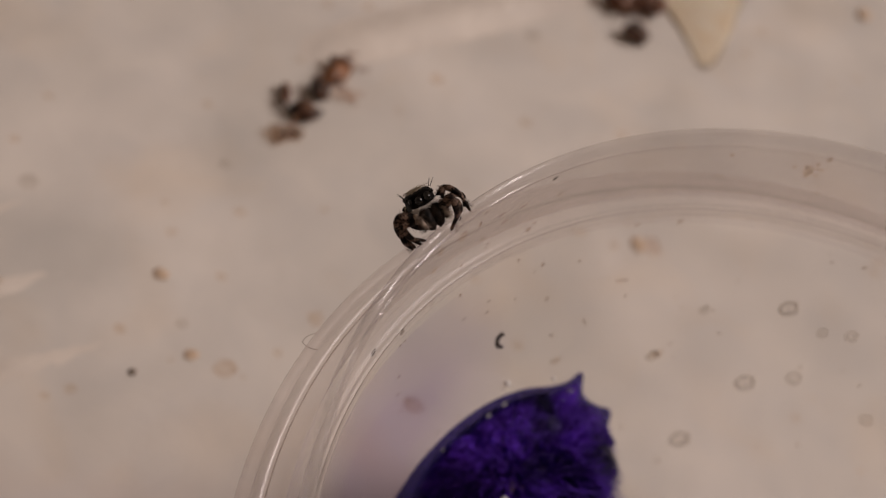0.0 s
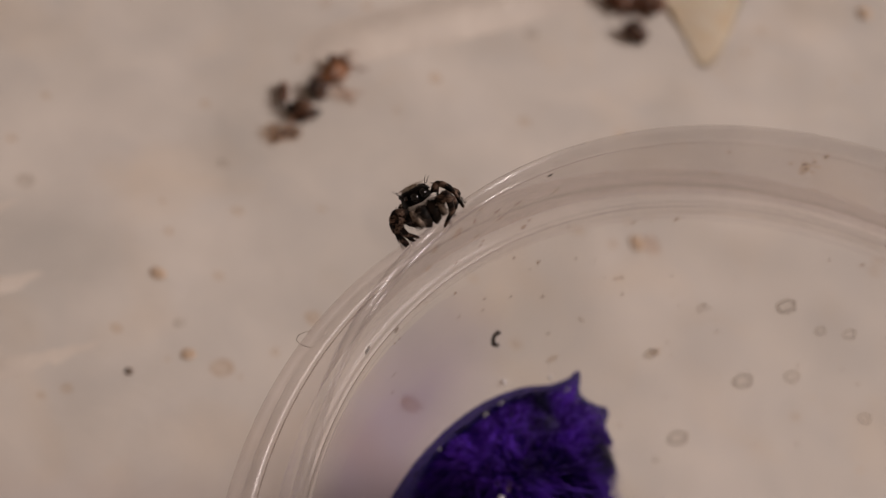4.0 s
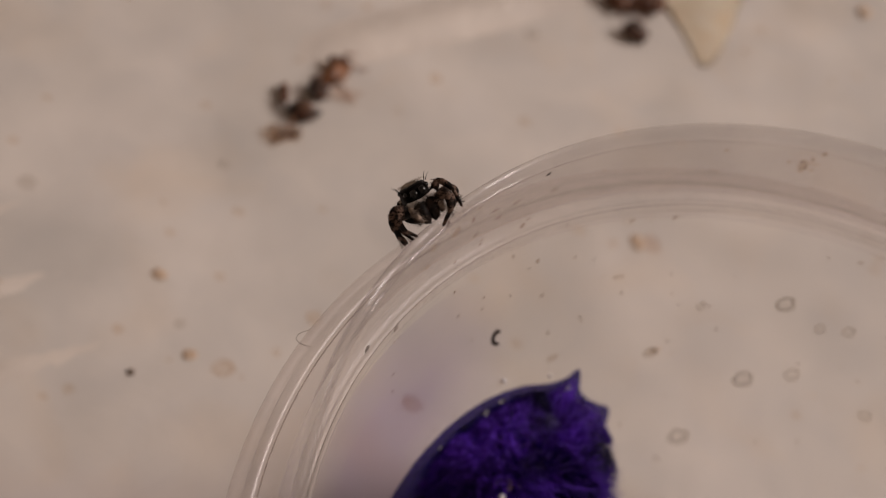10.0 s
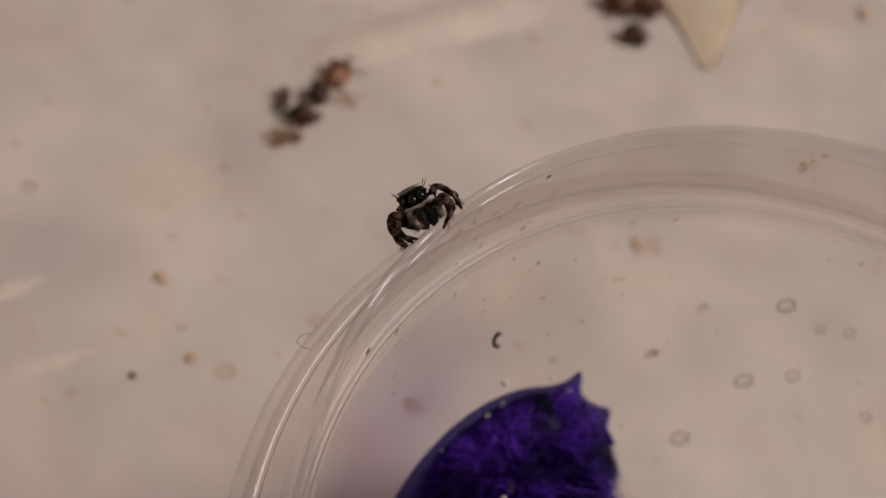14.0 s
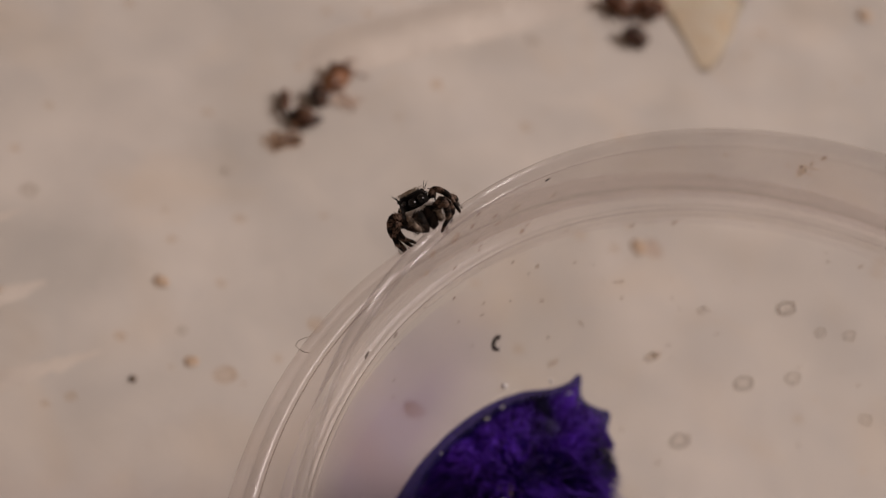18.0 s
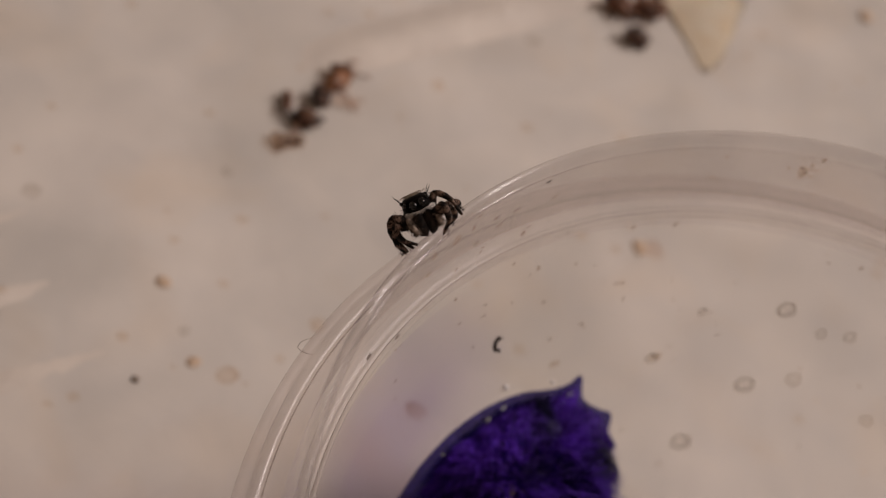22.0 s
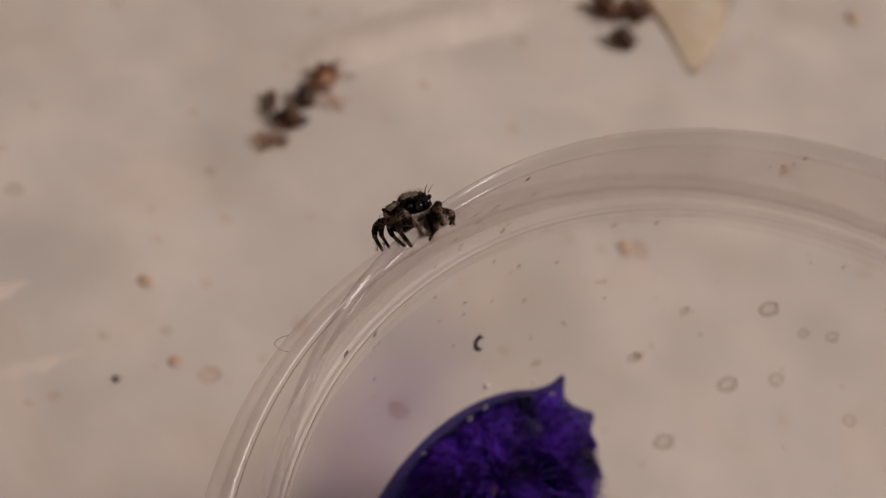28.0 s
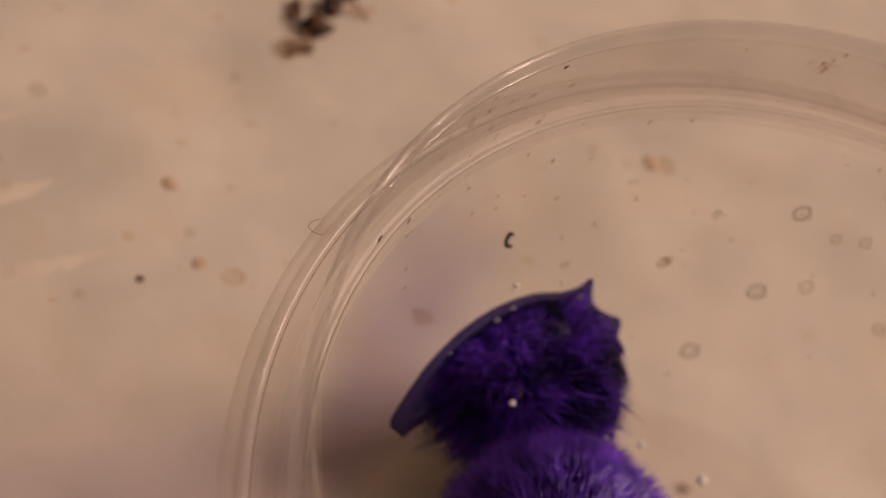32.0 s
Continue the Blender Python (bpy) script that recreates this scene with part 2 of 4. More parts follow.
M_CHELI = mottled("spider_jaw", (0.002, 0.0015, 0.0012), (0.028, 0.017, 0.012), 2200.0, 0.55, 9000.0, 0.5, 0.15)
M_TAN = mottled("spider_tan", (0.26, 0.20, 0.15), (0.56, 0.47, 0.37), 3000.0, 0.8, 12000.0, 0.6)
M_BROWN = mottled("insect_brown", (0.10, 0.035, 0.015), (0.42, 0.19, 0.08), 900.0, 0.5, 4000.0, 0.3)
M_DARK = mottled("insect_black", (0.008, 0.005, 0.004), (0.17, 0.075, 0.038), 900.0, 0.4, 4000.0, 0.3)
M_DARKBROWN = mottled("insect_dark_brown", (0.05, 0.018, 0.009), (0.24, 0.10, 0.045), 900.0, 0.5, 4000.0, 0.3)
M_FRAGMENT = mottled("dried_leg_black", (0.006, 0.004, 0.003), (0.04, 0.022, 0.014), 1500.0, 0.45, 4000.0, 0.3)
M_STEM = mottled("dyed_stem", (0.10, 0.05, 0.16), (0.46, 0.33, 0.30), 1500.0, 0.7, 4000.0, 0.3)
M_CREAM = mottled("husk_cream", (0.93, 0.81, 0.62), (0.97, 0.89, 0.74), 300.0, 0.6, 1500.0, 0.3)
M_SPECK = mottled("dirt_speck", (0.10, 0.075, 0.055), (0.28, 0.20, 0.14), 3000.0, 0.8, 9000.0, 0.3)


# ---- small helpers ----
def part(name, bm, mat, parent=None, label="", smooth=True, crease=0.0):
    me = bpy.data.meshes.new(name)
    bm.to_mesh(me)
    bm.free()
    if smooth:
        for p in me.polygons:
            p.use_smooth = True
        if crease:
            me.set_sharp_from_angle(angle=radians(crease))
    me.materials.append(mat)
    ob = new(name, me)
    ob.parent = parent
    if label:
        ob["label"] = label
    return ob


def raw(name, verts, faces, mat, parent=None, label="", smooth=True):
    me = bpy.data.meshes.new(name)
    me.from_pydata([tuple(v) for v in verts], [], faces)
    if smooth:
        for p in me.polygons:
            p.use_smooth = True
    me.materials.append(mat)
    ob = new(name, me)
    ob.parent = parent
    if label:
        ob["label"] = label
    return ob


def thing(name, m, label, category, group=""):
    ob = new(name)
    ob.matrix_world = m
    ob.empty_display_size = 0.002
    return tagged(ob, label, category, group)


def ball(bm, centre, radii, turn=None, seg=20, rings=12, rough=0.0, seed=0.0):
    """An ellipsoid, millimetres; rough lumps it."""
    made = bmesh.ops.create_uvsphere(bm, u_segments=seg, v_segments=rings, radius=1.0)["verts"]
    q = turn or Matrix.Identity(3)
    for v in made:
        k = 1.0 + (rough * noise.noise(v.co * 2.1 + Vector((seed, seed * 1.7, 0))) if rough else 0.0)
        v.co = (Vector(centre) + q @ Vector((v.co.x * radii[0], v.co.y * radii[1], v.co.z * radii[2])) * k) * MM
    return made


def tube(bm, pts, radii, sides=8):
    """A round, tapered limb along points in millimetres."""
    pts = [Vector(p) for p in pts]
    loops = []
    for i, p in enumerate(pts):
        d = (pts[min(i + 1, len(pts) - 1)] - pts[max(i - 1, 0)]).normalized()
        a = d.orthogonal().normalized() if i == 0 else (a - d * a.dot(d)).normalized()
        b = d.cross(a)
        loops.append([bm.verts.new((p + (a * math.cos(u) + b * math.sin(u)) * radii[i]) * MM)
                      for u in [2 * math.pi * k / sides for k in range(sides)]])
    for l0, l1 in zip(loops, loops[1:]):
        for k in range(sides):
            bm.faces.new((l0[k], l0[(k + 1) % sides], l1[(k + 1) % sides], l1[k]))
    bm.faces.new(loops[0][::-1])
    bm.faces.new(loops[-1])


# low moulded ribs of the tray: distance across, half width, height, and where each begins and ends along its line
RIBS = ((57.2, 1.3, 0.34, -70, -17), (66.2, 1.2, 0.30, -70, -16), (75.3, 1.0, 0.28, -70, -16), (85.0, 2.6, 0.85, 9, 60))


# ---- the tray, the table under it and the room ----
def ground_z(x, y):
    p = Vector((x, y, 0))
    z = 0.5 * noise.noise(p * 0.035) + 0.16 * noise.noise(p * 0.12)
    away = min(1.0, max(0.0, (math.hypot(x, y) - 30.0) / 14.0))
    return z * away - 0.3 * away


def build_tray():
    nx, ny = 260, 260
    xs, ys = np.linspace(-230, 190, nx), np.linspace(-190, 260, ny)
    v = []
    for y in ys:
        for x in xs:
            v.append((x * MM, y * MM, ground_z(x, y) * MM))
    f = [(j * nx + i, j * nx + i + 1, (j + 1) * nx + i + 1, (j + 1) * nx + i) for j in range(ny - 1) for i in range(nx - 1)]
    ground = tagged(raw("ground", v, f, M_TRAY), "matt white plastic tray floor with faint stains and specks", "tray", kind="structure")
    for c, w, h, u0, u1 in RIBS:
        v, f, n, m = [], [], 80, 17
        for i in range(n):
            u = u0 + (u1 - u0) * i / (n - 1)
            fade = min(1.0, (u - u0) / 9.0, (u1 - u) / 22.0)
            fade = max(0.0, fade) * (1 + 0.25 * noise.noise(Vector((u * 0.15, c, 0))))
            for k in range(m):
                s = -2.0 + 4.0 * k / (m - 1)
                x, y = (u - (c + s * w)) * 0.7071, (u + c + s * w) * 0.7071
                z = ground_z(x, y) - 0.12 + h * fade * math.exp(-s * s) + 0.05 * noise.noise(Vector((u * 0.6, s * 2, c)))
                v.append((x * MM, y * MM, z * MM))
        f = [(i * m + k, (i + 1) * m + k, (i + 1) * m + k + 1, i * m + k + 1) for i in range(n - 1) for k in range(m - 1)]
        raw("rib", v, f, M_RIB, ground, "low glossy moulded rib of the tray")


def box(name, lo, hi, mat, label):
    bm = bmesh.new()
    bmesh.ops.create_cube(bm, size=1.0)
    for q in bm.verts:
        q.co = Vector([(a + b) / 2 + c * (b - a) for a, b, c in zip(lo, hi, q.co)])
    return tagged(part(name, bm, mat, None, "", False), label, name.split("_")[0], kind="structure")


build_tray()
box("floor", (-2.0, -2.0, -0.85), (2.0, 2.0, -0.75), M_FLOOR, "brown wooden room floor")
box("ceiling", (-2.0, -2.0, 1.75), (2.0, 2.0, 1.85), M_WALL, "plain pale ceiling")
box("wall_north", (-2.0, 2.0, -0.75), (2.0, 2.1, 1.75), M_WALL, "plain pale plaster wall")
box("wall_south", (-2.0, -2.1, -0.75), (2.0, -2.0, 1.75), M_WALL, "plain pale plaster wall")
box("wall_east", (2.0, -2.1, -0.75), (2.1, 2.1, 1.75), M_WALL, "plain pale plaster wall")
box("wall_west", (-2.1, -2.1, -0.75), (-2.0, 2.1, 1.75), M_WALL, "plain pale plaster wall")
box("table_top", (-0.6, -0.5, -0.03), (0.6, 0.6, -0.004), M_FLOOR, "brown wooden table top")


# ---- the cup ----
def turned(strips, sides=288):
    """Open bands turned round the axis; together the bands of the cup close into one skin. Radius and height in millimetres."""
    v, f = [], []
    for strip in strips:
        b = len(v)
        for r, z in strip:
            v += [(r * MM * math.cos(2 * math.pi * k / sides), r * MM * math.sin(2 * math.pi * k / sides), z * MM) for k in range(sides)]
        f += [(b + i * sides + k, b + i * sides + (k + 1) % sides, b + (i + 1) * sides + (k + 1) % sides, b + (i + 1) * sides + k)
              for i in range(len(strip) - 1) for k in range(sides)]
    return v, f


def build_cup():
    cup = thing("plastic_cup", pose(0, 0, 0), "clear tapered plastic cup standing open on the white tray", "cup")
    bead = [(36.1 - 0.46 * math.cos(u), 35.4 + 0.36 * math.sin(u)) for u in [k * math.pi / 6 for k in range(7)]]
    ridge = [(33.278 - 0.45 * math.sin(u), 43.057 + 0.45 * math.cos(u)) for u in [radians(12 + 9 * k) for k in range(5)]]
    bands = (
        ("cup_wall", M_CUP, "", [[(28.55, 2.65), (29.35, 8.0), (32.75, 31.0), (33.0, 34.4)], [(32.5, 35.75), (32.4, 34.6), (32.32, 31.0), (29.05, 8.0), (28.25, 2.65)]]),
        ("heel", M_HEEL, "rounded foot of clear plastic", [[(26.5, 0.5), (27.5, 0.8), (28.2, 1.5), (28.55, 2.65)], [(28.25, 2.65), (27.6, 1.6), (26.4, 1.1)]]),
        ("cup_floor", M_BASE, "", [[(0.01, 0.5), (26.5, 0.5)], [(26.4, 1.1), (0.01, 1.0)]]),
        ("flange", M_FLANGE, "narrow moulded flange of milky plastic",
         [[(33.0, 34.4), (34.5, 34.5), (36.9, 34.4), (37.3, 34.6), (37.42, 35.0), (37.2, 35.3), (36.7, 35.38), bead[-1]], [bead[0], (34.9, 35.4), (34.5, 35.7), (34.4, 36.4)]]),
        ("flange_bead", M_BEAD, "fine moulded ridge on the flange", [bead[::-1]]),
        ("collar", M_RIM, "milky clear plastic collar", [[(34.4, 36.4), (34.1, 40.0), (33.88, 42.6)], [(33.4, 42.7), (33.52, 40.0), (33.72, 37.2)]]),
        ("rim", M_EDGE, "rounded milky plastic lip", [[(33.88, 42.6), (33.78, 43.9), (33.68, 44.3), (33.5, 44.55)], [(33.13, 44.57), (33.08, 44.48), (33.08, 44.2), (33.2, 43.5)], [ridge[-1], (33.2, 43.1), (33.4, 42.7)]]),
        ("lip_ridge", M_RIDGE, "polished moulded ridge inside the lip", [[(33.2, 43.5)] + ridge]),
        ("lip_bead", M_LIP, "fine polished edge on the lip", [[(33.5, 44.55), (33.46, 44.66), (33.36, 44.7), (33.24, 44.65), (33.13, 44.57)]]),
        ("ledge", M_LEDGE, "narrow inner ledge of clear plastic", [[(33.72, 37.2), (33.64, 36.75), (33.4, 36.5), (33.1, 36.42)], [(32.95, 36.42), (32.75, 36.32)]]),
        ("inner_ridge", M_LINE, "fine moulded ridge on the inner ledge", [[(33.1, 36.42), (33.07, 36.52), (32.98, 36.52), (32.95, 36.42)]]),
        ("inner_ridge", M_LINE, "fine moulded ridge inside the cup", [[(32.75, 36.32), (32.62, 36.34), (32.5, 36.2), (32.46, 36.0), (32.5, 35.75)]]),
    )
    # thin rings tinted dark: painted shade beside the ridges
    for r, z, w in ((35.62, 35.46, 0.05), (32.75, 36.36, 0.03)):
        ring = [(r + w * math.cos(u), z + w * math.sin(u)) for u in [k * math.pi / 3 for k in range(7)]]
        raw("groove", *turned([ring]), M_RIDGE_SHADE, cup, "fine darker groove beside a moulded ridge")
    for name, mat, label, strips in bands:
        ob = raw(name, *turned(strips), mat, cup, label)
        ob.data.set_sharp_from_angle(angle=radians(50))


build_cup()


def wall_spot(ang, z, inset=0.0):
    """A pose on the inner wall, z axis towards the cup's middle."""
    if z > 35.5:
        r = 33.8 - (z - 36.6) * 0.06
        r = min(r, 33.45)
    else:
        r = 29.05 + (z - 8.0) * 3.4 / 23.0
    a = radians(ang)
    return look(((r - inset) * math.cos(a) * MM, (r - inset) * math.sin(a) * MM, z * MM), (2 * r * math.cos(a) * MM, 2 * r * math.sin(a) * MM, z * MM))


# ---- the pompoms in the cup ----
# the upper line of the dyed water on the wall: angle and height
FILM = ((159.7, 11.1), (156.6, 12.3), (152.0, 14.2), (145.6, 15.85), (142.0, 16.4), (138.5, 16.75), (134.6, 16.85), (131.0, 16.7), (126.0, 16.05), (124.0, 16.15),
        (122.8, 16.5), (122.0, 17.2), (121.3, 17.3), (120.8, 16.6), (120.5, 15.4), (119.6, 14.1), (117.7, 13.0), (115.3, 12.2), (113.6, 11.9), (112.8, 11.2), (112.6, 9.0), (112.0, 6.0))


def film_top(deg):
    return float(np.interp(-deg, [-a for a, _ in FILM], [h for _, h in FILM]))


def fuzz(name, dirs, inner, outer, thick, mat, parent, squash=(1, 1, 1), seed=1, curl=0.12, shorter=0.22, inside=None):
    """Many fine fibres standing out from a core along the directions given, millimetres."""
    rng = np.random.default_rng(seed)
    v, f = [], []
    sq = np.array(squash)
    for a in dirs:
        s = np.cross(a, (0.3, 0.5, 0.81))
        s /= np.linalg.norm(s)
        t = np.cross(a, s)
        ln = outer * (1 - shorter * rng.random() ** 2)
        bend = (rng.normal() * s + rng.normal() * t) * curl * (ln - inner)
        b = len(v)
        for u, w in ((0.0, 1.0), (0.35, 1.0), (0.7, 0.8)):
            c = a * (inner + (ln - inner) * u) + bend * u * u
            for q in range(3):
                an = 2.094 * q
                v.append((c + (s * math.cos(an) + t * math.sin(an)) * thick * w) * sq * MM)
        v.append((a * ln + bend) * sq * MM)
        for q in range(3):
            p = (q + 1) % 3
            f += [(b + q, b + p, b + 3 + p, b + 3 + q), (b + 3 + q, b + 3 + p, b + 6 + p, b + 6 + q), (b + 6 + q, b + 6 + p, b + 9)]
    if inside is not None:
        # pressed against the cup's wall
        out = []
        back = inside.inverted()
        for p in v:
            q = inside @ Vector(p)
            r, lim = math.hypot(q.x, q.y), (29.05 + (q.z / MM - 8.0) * 3.4 / 23.0 - 0.25) * MM
            if r > lim:
                q.x, q.y = q.x * lim / r, q.y * lim / r
            # and held down under the water's skin
            deg = math.degrees(math.atan2(q.y, q.x))
            side = 116.2 + 0.45 * max(0.0, 12.0 - q.z / MM) + 0.8 * noise.noise(Vector((q.z / MM * 1.3, 0, 3)))
            if deg < side:
                # the side away from the film stands off in a ragged edge
                edge = radians(side - 2.0 * rng.random() ** 2)
                q.x, q.y = min(r, lim) * math.cos(edge), min(r, lim) * math.sin(edge)
                deg = side
            top = film_top(deg) if 114.0 < deg < 161.0 else 11.0
            # a bare band of film shows above the lobes of the wet clumps
            bare = float(np.interp(deg, (116, 124, 130, 137, 150, 160), (0.35, 0.8, 1.1, 2.0, 2.8, 2.8))) + 0.7 * noise.noise(Vector((deg * 0.33, 0, 7)))
            q.z = min(max(q.z, 1.2 * MM), (top - bare + 0.08 * (lim / MM - min(r, lim) / MM)) * MM)
            out.append(back @ q)
        v = out
    ob = raw(name, v, f, mat, parent)
    return tagged(ob, kind="stuff")


def sphere_dirs(n, seed, clumps=0, spread=0.1, flat=1.0):
    rng = np.random.default_rng(seed)
    d = rng.normal(size=(n, 3)) * (1, 1, flat)
    d /= np.linalg.norm(d, axis=1)[:, None]
    if clumps:
        c = rng.normal(size=(clumps, 3)) * (1, 1, flat)
        c /= np.linalg.norm(c, axis=1)[:, None]
        d = c[rng.integers(0, clumps, n)] + rng.normal(size=(n, 3)) * spread
        d /= np.linalg.norm(d, axis=1)[:, None]
    return d


def build_pompoms():
    # the wet one lies flat against the wall, its face to the cup's middle
    face = look((POM1[0] * MM, POM1[1] * MM, POM1[2] * MM), (POM1[0] * MM + 0.2, POM1[1] * MM - 0.75, POM1[2] * MM + 0.62)) @ pose(0, 0, 0, 180, 0, 0)
    wet = thing("pompom", face, "wet dark purple pompom stuck to the wall in the cup", "pompom", "pompoms in the cup")
    bm = bmesh.new()
    ball(bm, (0, 0, 0.0), (5.4, 5.4, 2.0), None, 32, 16, 0.25, 3.0)
    part("core", bm, M_CORE, wet)
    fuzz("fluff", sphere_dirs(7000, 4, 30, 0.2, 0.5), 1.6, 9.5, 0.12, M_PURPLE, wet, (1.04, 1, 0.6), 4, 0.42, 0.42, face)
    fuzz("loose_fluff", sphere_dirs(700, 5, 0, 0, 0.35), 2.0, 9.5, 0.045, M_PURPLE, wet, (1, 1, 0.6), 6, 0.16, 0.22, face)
    bm = bmesh.new()
    tuft = random.Random(2)
    mid = face.inverted() @ (Vector(STEM) * MM) / MM
    for _ in range(16):
        d = Vector((tuft.gauss(0, 0.42), tuft.gauss(0, 0.3), tuft.gauss(0, 0.12)))
        ball(bm, mid + d, (tuft.uniform(0.12, 0.26), tuft.uniform(0.12, 0.26), 0.16), None, 8, 6, 0.6, d.x * 9)
    part("stem_end", bm, M_STEM, wet, "pale tan tuft at the pompom's middle")
    dry = thing("pompom", pose(POM2[0] * MM, POM2[1] * MM, POM2[2] * MM, 20, 10, 0), "fluffy violet pompom lying on the cup's floor", "pompom", "pompoms in the cup")
    bm = bmesh.new()
    ball(bm, (0, 0, 0), (7.0, 7.0, 6.0), None, 24, 16, 0.15, 5.0)
    part("core", bm, M_CORE, dry)
    fuzz("fluff", sphere_dirs(16000, 9, 900, 0.07), 2.5, 10.0, 0.085, M_PURPLE2, dry, (1.08, 1, 0.86), 9, 0.1, 0.09)
    # dyed water drawn up between pompom and wall
    v, f, n = [], [], 150
    for i in range(n):
        u = i / (n - 1)
        deg = FILM[0][0] + (FILM[-1][0] - FILM[0][0]) * u
        ang, top = radians(deg), film_top(deg)
        low = max(3.0, top - 1.2 - 26.0 * u)
        for k in range(9):
            w = k / 8
            z = low + (top - low) * w
            r = 29.05 + (z - 8.0) * 3.4 / 23.0 - 0.06
            thick = 0.16 + 1.3 * (1 - w) ** 2 + 0.3 * math.exp(-((w - 0.93) / 0.05) ** 2)
            v.append((r * math.cos(ang) * MM, r * math.sin(ang) * MM, z * MM))
            v.append(((r - thick) * math.cos(ang) * MM, (r - thick) * math.sin(ang) * MM, (z - 0.05 * (1 - w)) * MM))
    for i in range(n - 1):
        for k in range(8):
            a, b = (i * 9 + k) * 2, ((i + 1) * 9 + k) * 2
            f += [(a, a + 2, b + 2, b), (a + 1, b + 1, b + 3, a + 3)]
        a, b = i * 18, (i + 1) * 18
        f += [(a, b, b + 1, a + 1), (a + 16, a + 17, b + 17, b + 16)]
    for a in (0, (n - 1) * 18):
        f += [(a + 2 * k, a + 2 * k + 1, a + 2 * k + 3, a + 2 * k + 2) for k in range(8)]
    tagged(raw("dyed_water_film", v, f, M_WATER), "thin film of violet-dyed water clinging to the cup's wall", "water")
    # bubbles held in the film: highlights modelled as a white ring and dot each
    for ang, z, r in ((123.3, 16.05, 0.27), (135.5, 16.3, 0.22), (138.2, 15.6, 0.24), (124.6, 15.0, 0.2), (120.6, 14.2, 0.22), (147.3, 14.4, 0.1)):
        m = wall_spot(ang, z, 0.9 if ang < 130 else 0.5)
        bub = thing("air_bubble", m, "tiny clear air bubble in the dyed water film", "bubble", "bubbles in the water film")
        bm = bmesh.new()
        rim = [(r * math.cos(q), r * math.sin(q) * 1.1, 0.0) for q in [k * math.pi / 8 for k in range(17)]]
        tube(bm, rim, [0.032] * 17, 5)
        part("glint_ring", bm, M_GLINT, bub)
        bm = bmesh.new()
        ball(bm, (-0.2 * r, 0.25 * r, 0.05), (r * 0.36, r * 0.36, 0.06), None, 10, 6)
        part("glint", bm, M_GLINT, bub, "white dot painted as the bubble's highlight")
    # drops: one on the pompom, some clinging to the wall and lying on the cup's floor
    # solid white balls: each drop's glint is put into its colour
    for x, y, z, r in ((-18.8, 14.1, 13.4, 0.3), (-21.9, 19.9, 20.7, 0.26), (-18.3, 22.6, 19.6, 0.2), (0.9, 20.9, 1.35, 0.5), (-5.2, 22.3, 1.3, 0.36)):
        bm = bmesh.new()
        ball(bm, (0, 0, 0), (r, r, r * 0.8), None, 16, 10)
        ob = tagged(part("water_drop", bm, M_GLINT), "tiny water drop in the clear cup, painted white for its glint", "drop", "water drops in the cup")
        ob.matrix_world = pose(x * MM, y * MM, z * MM)


STEM = (-18.5, 15.6, 12.95)
POM1, POM2 = (-18.0, 18.7, 10.6), (-11.5, 5.5, 8.8)
build_pompoms()


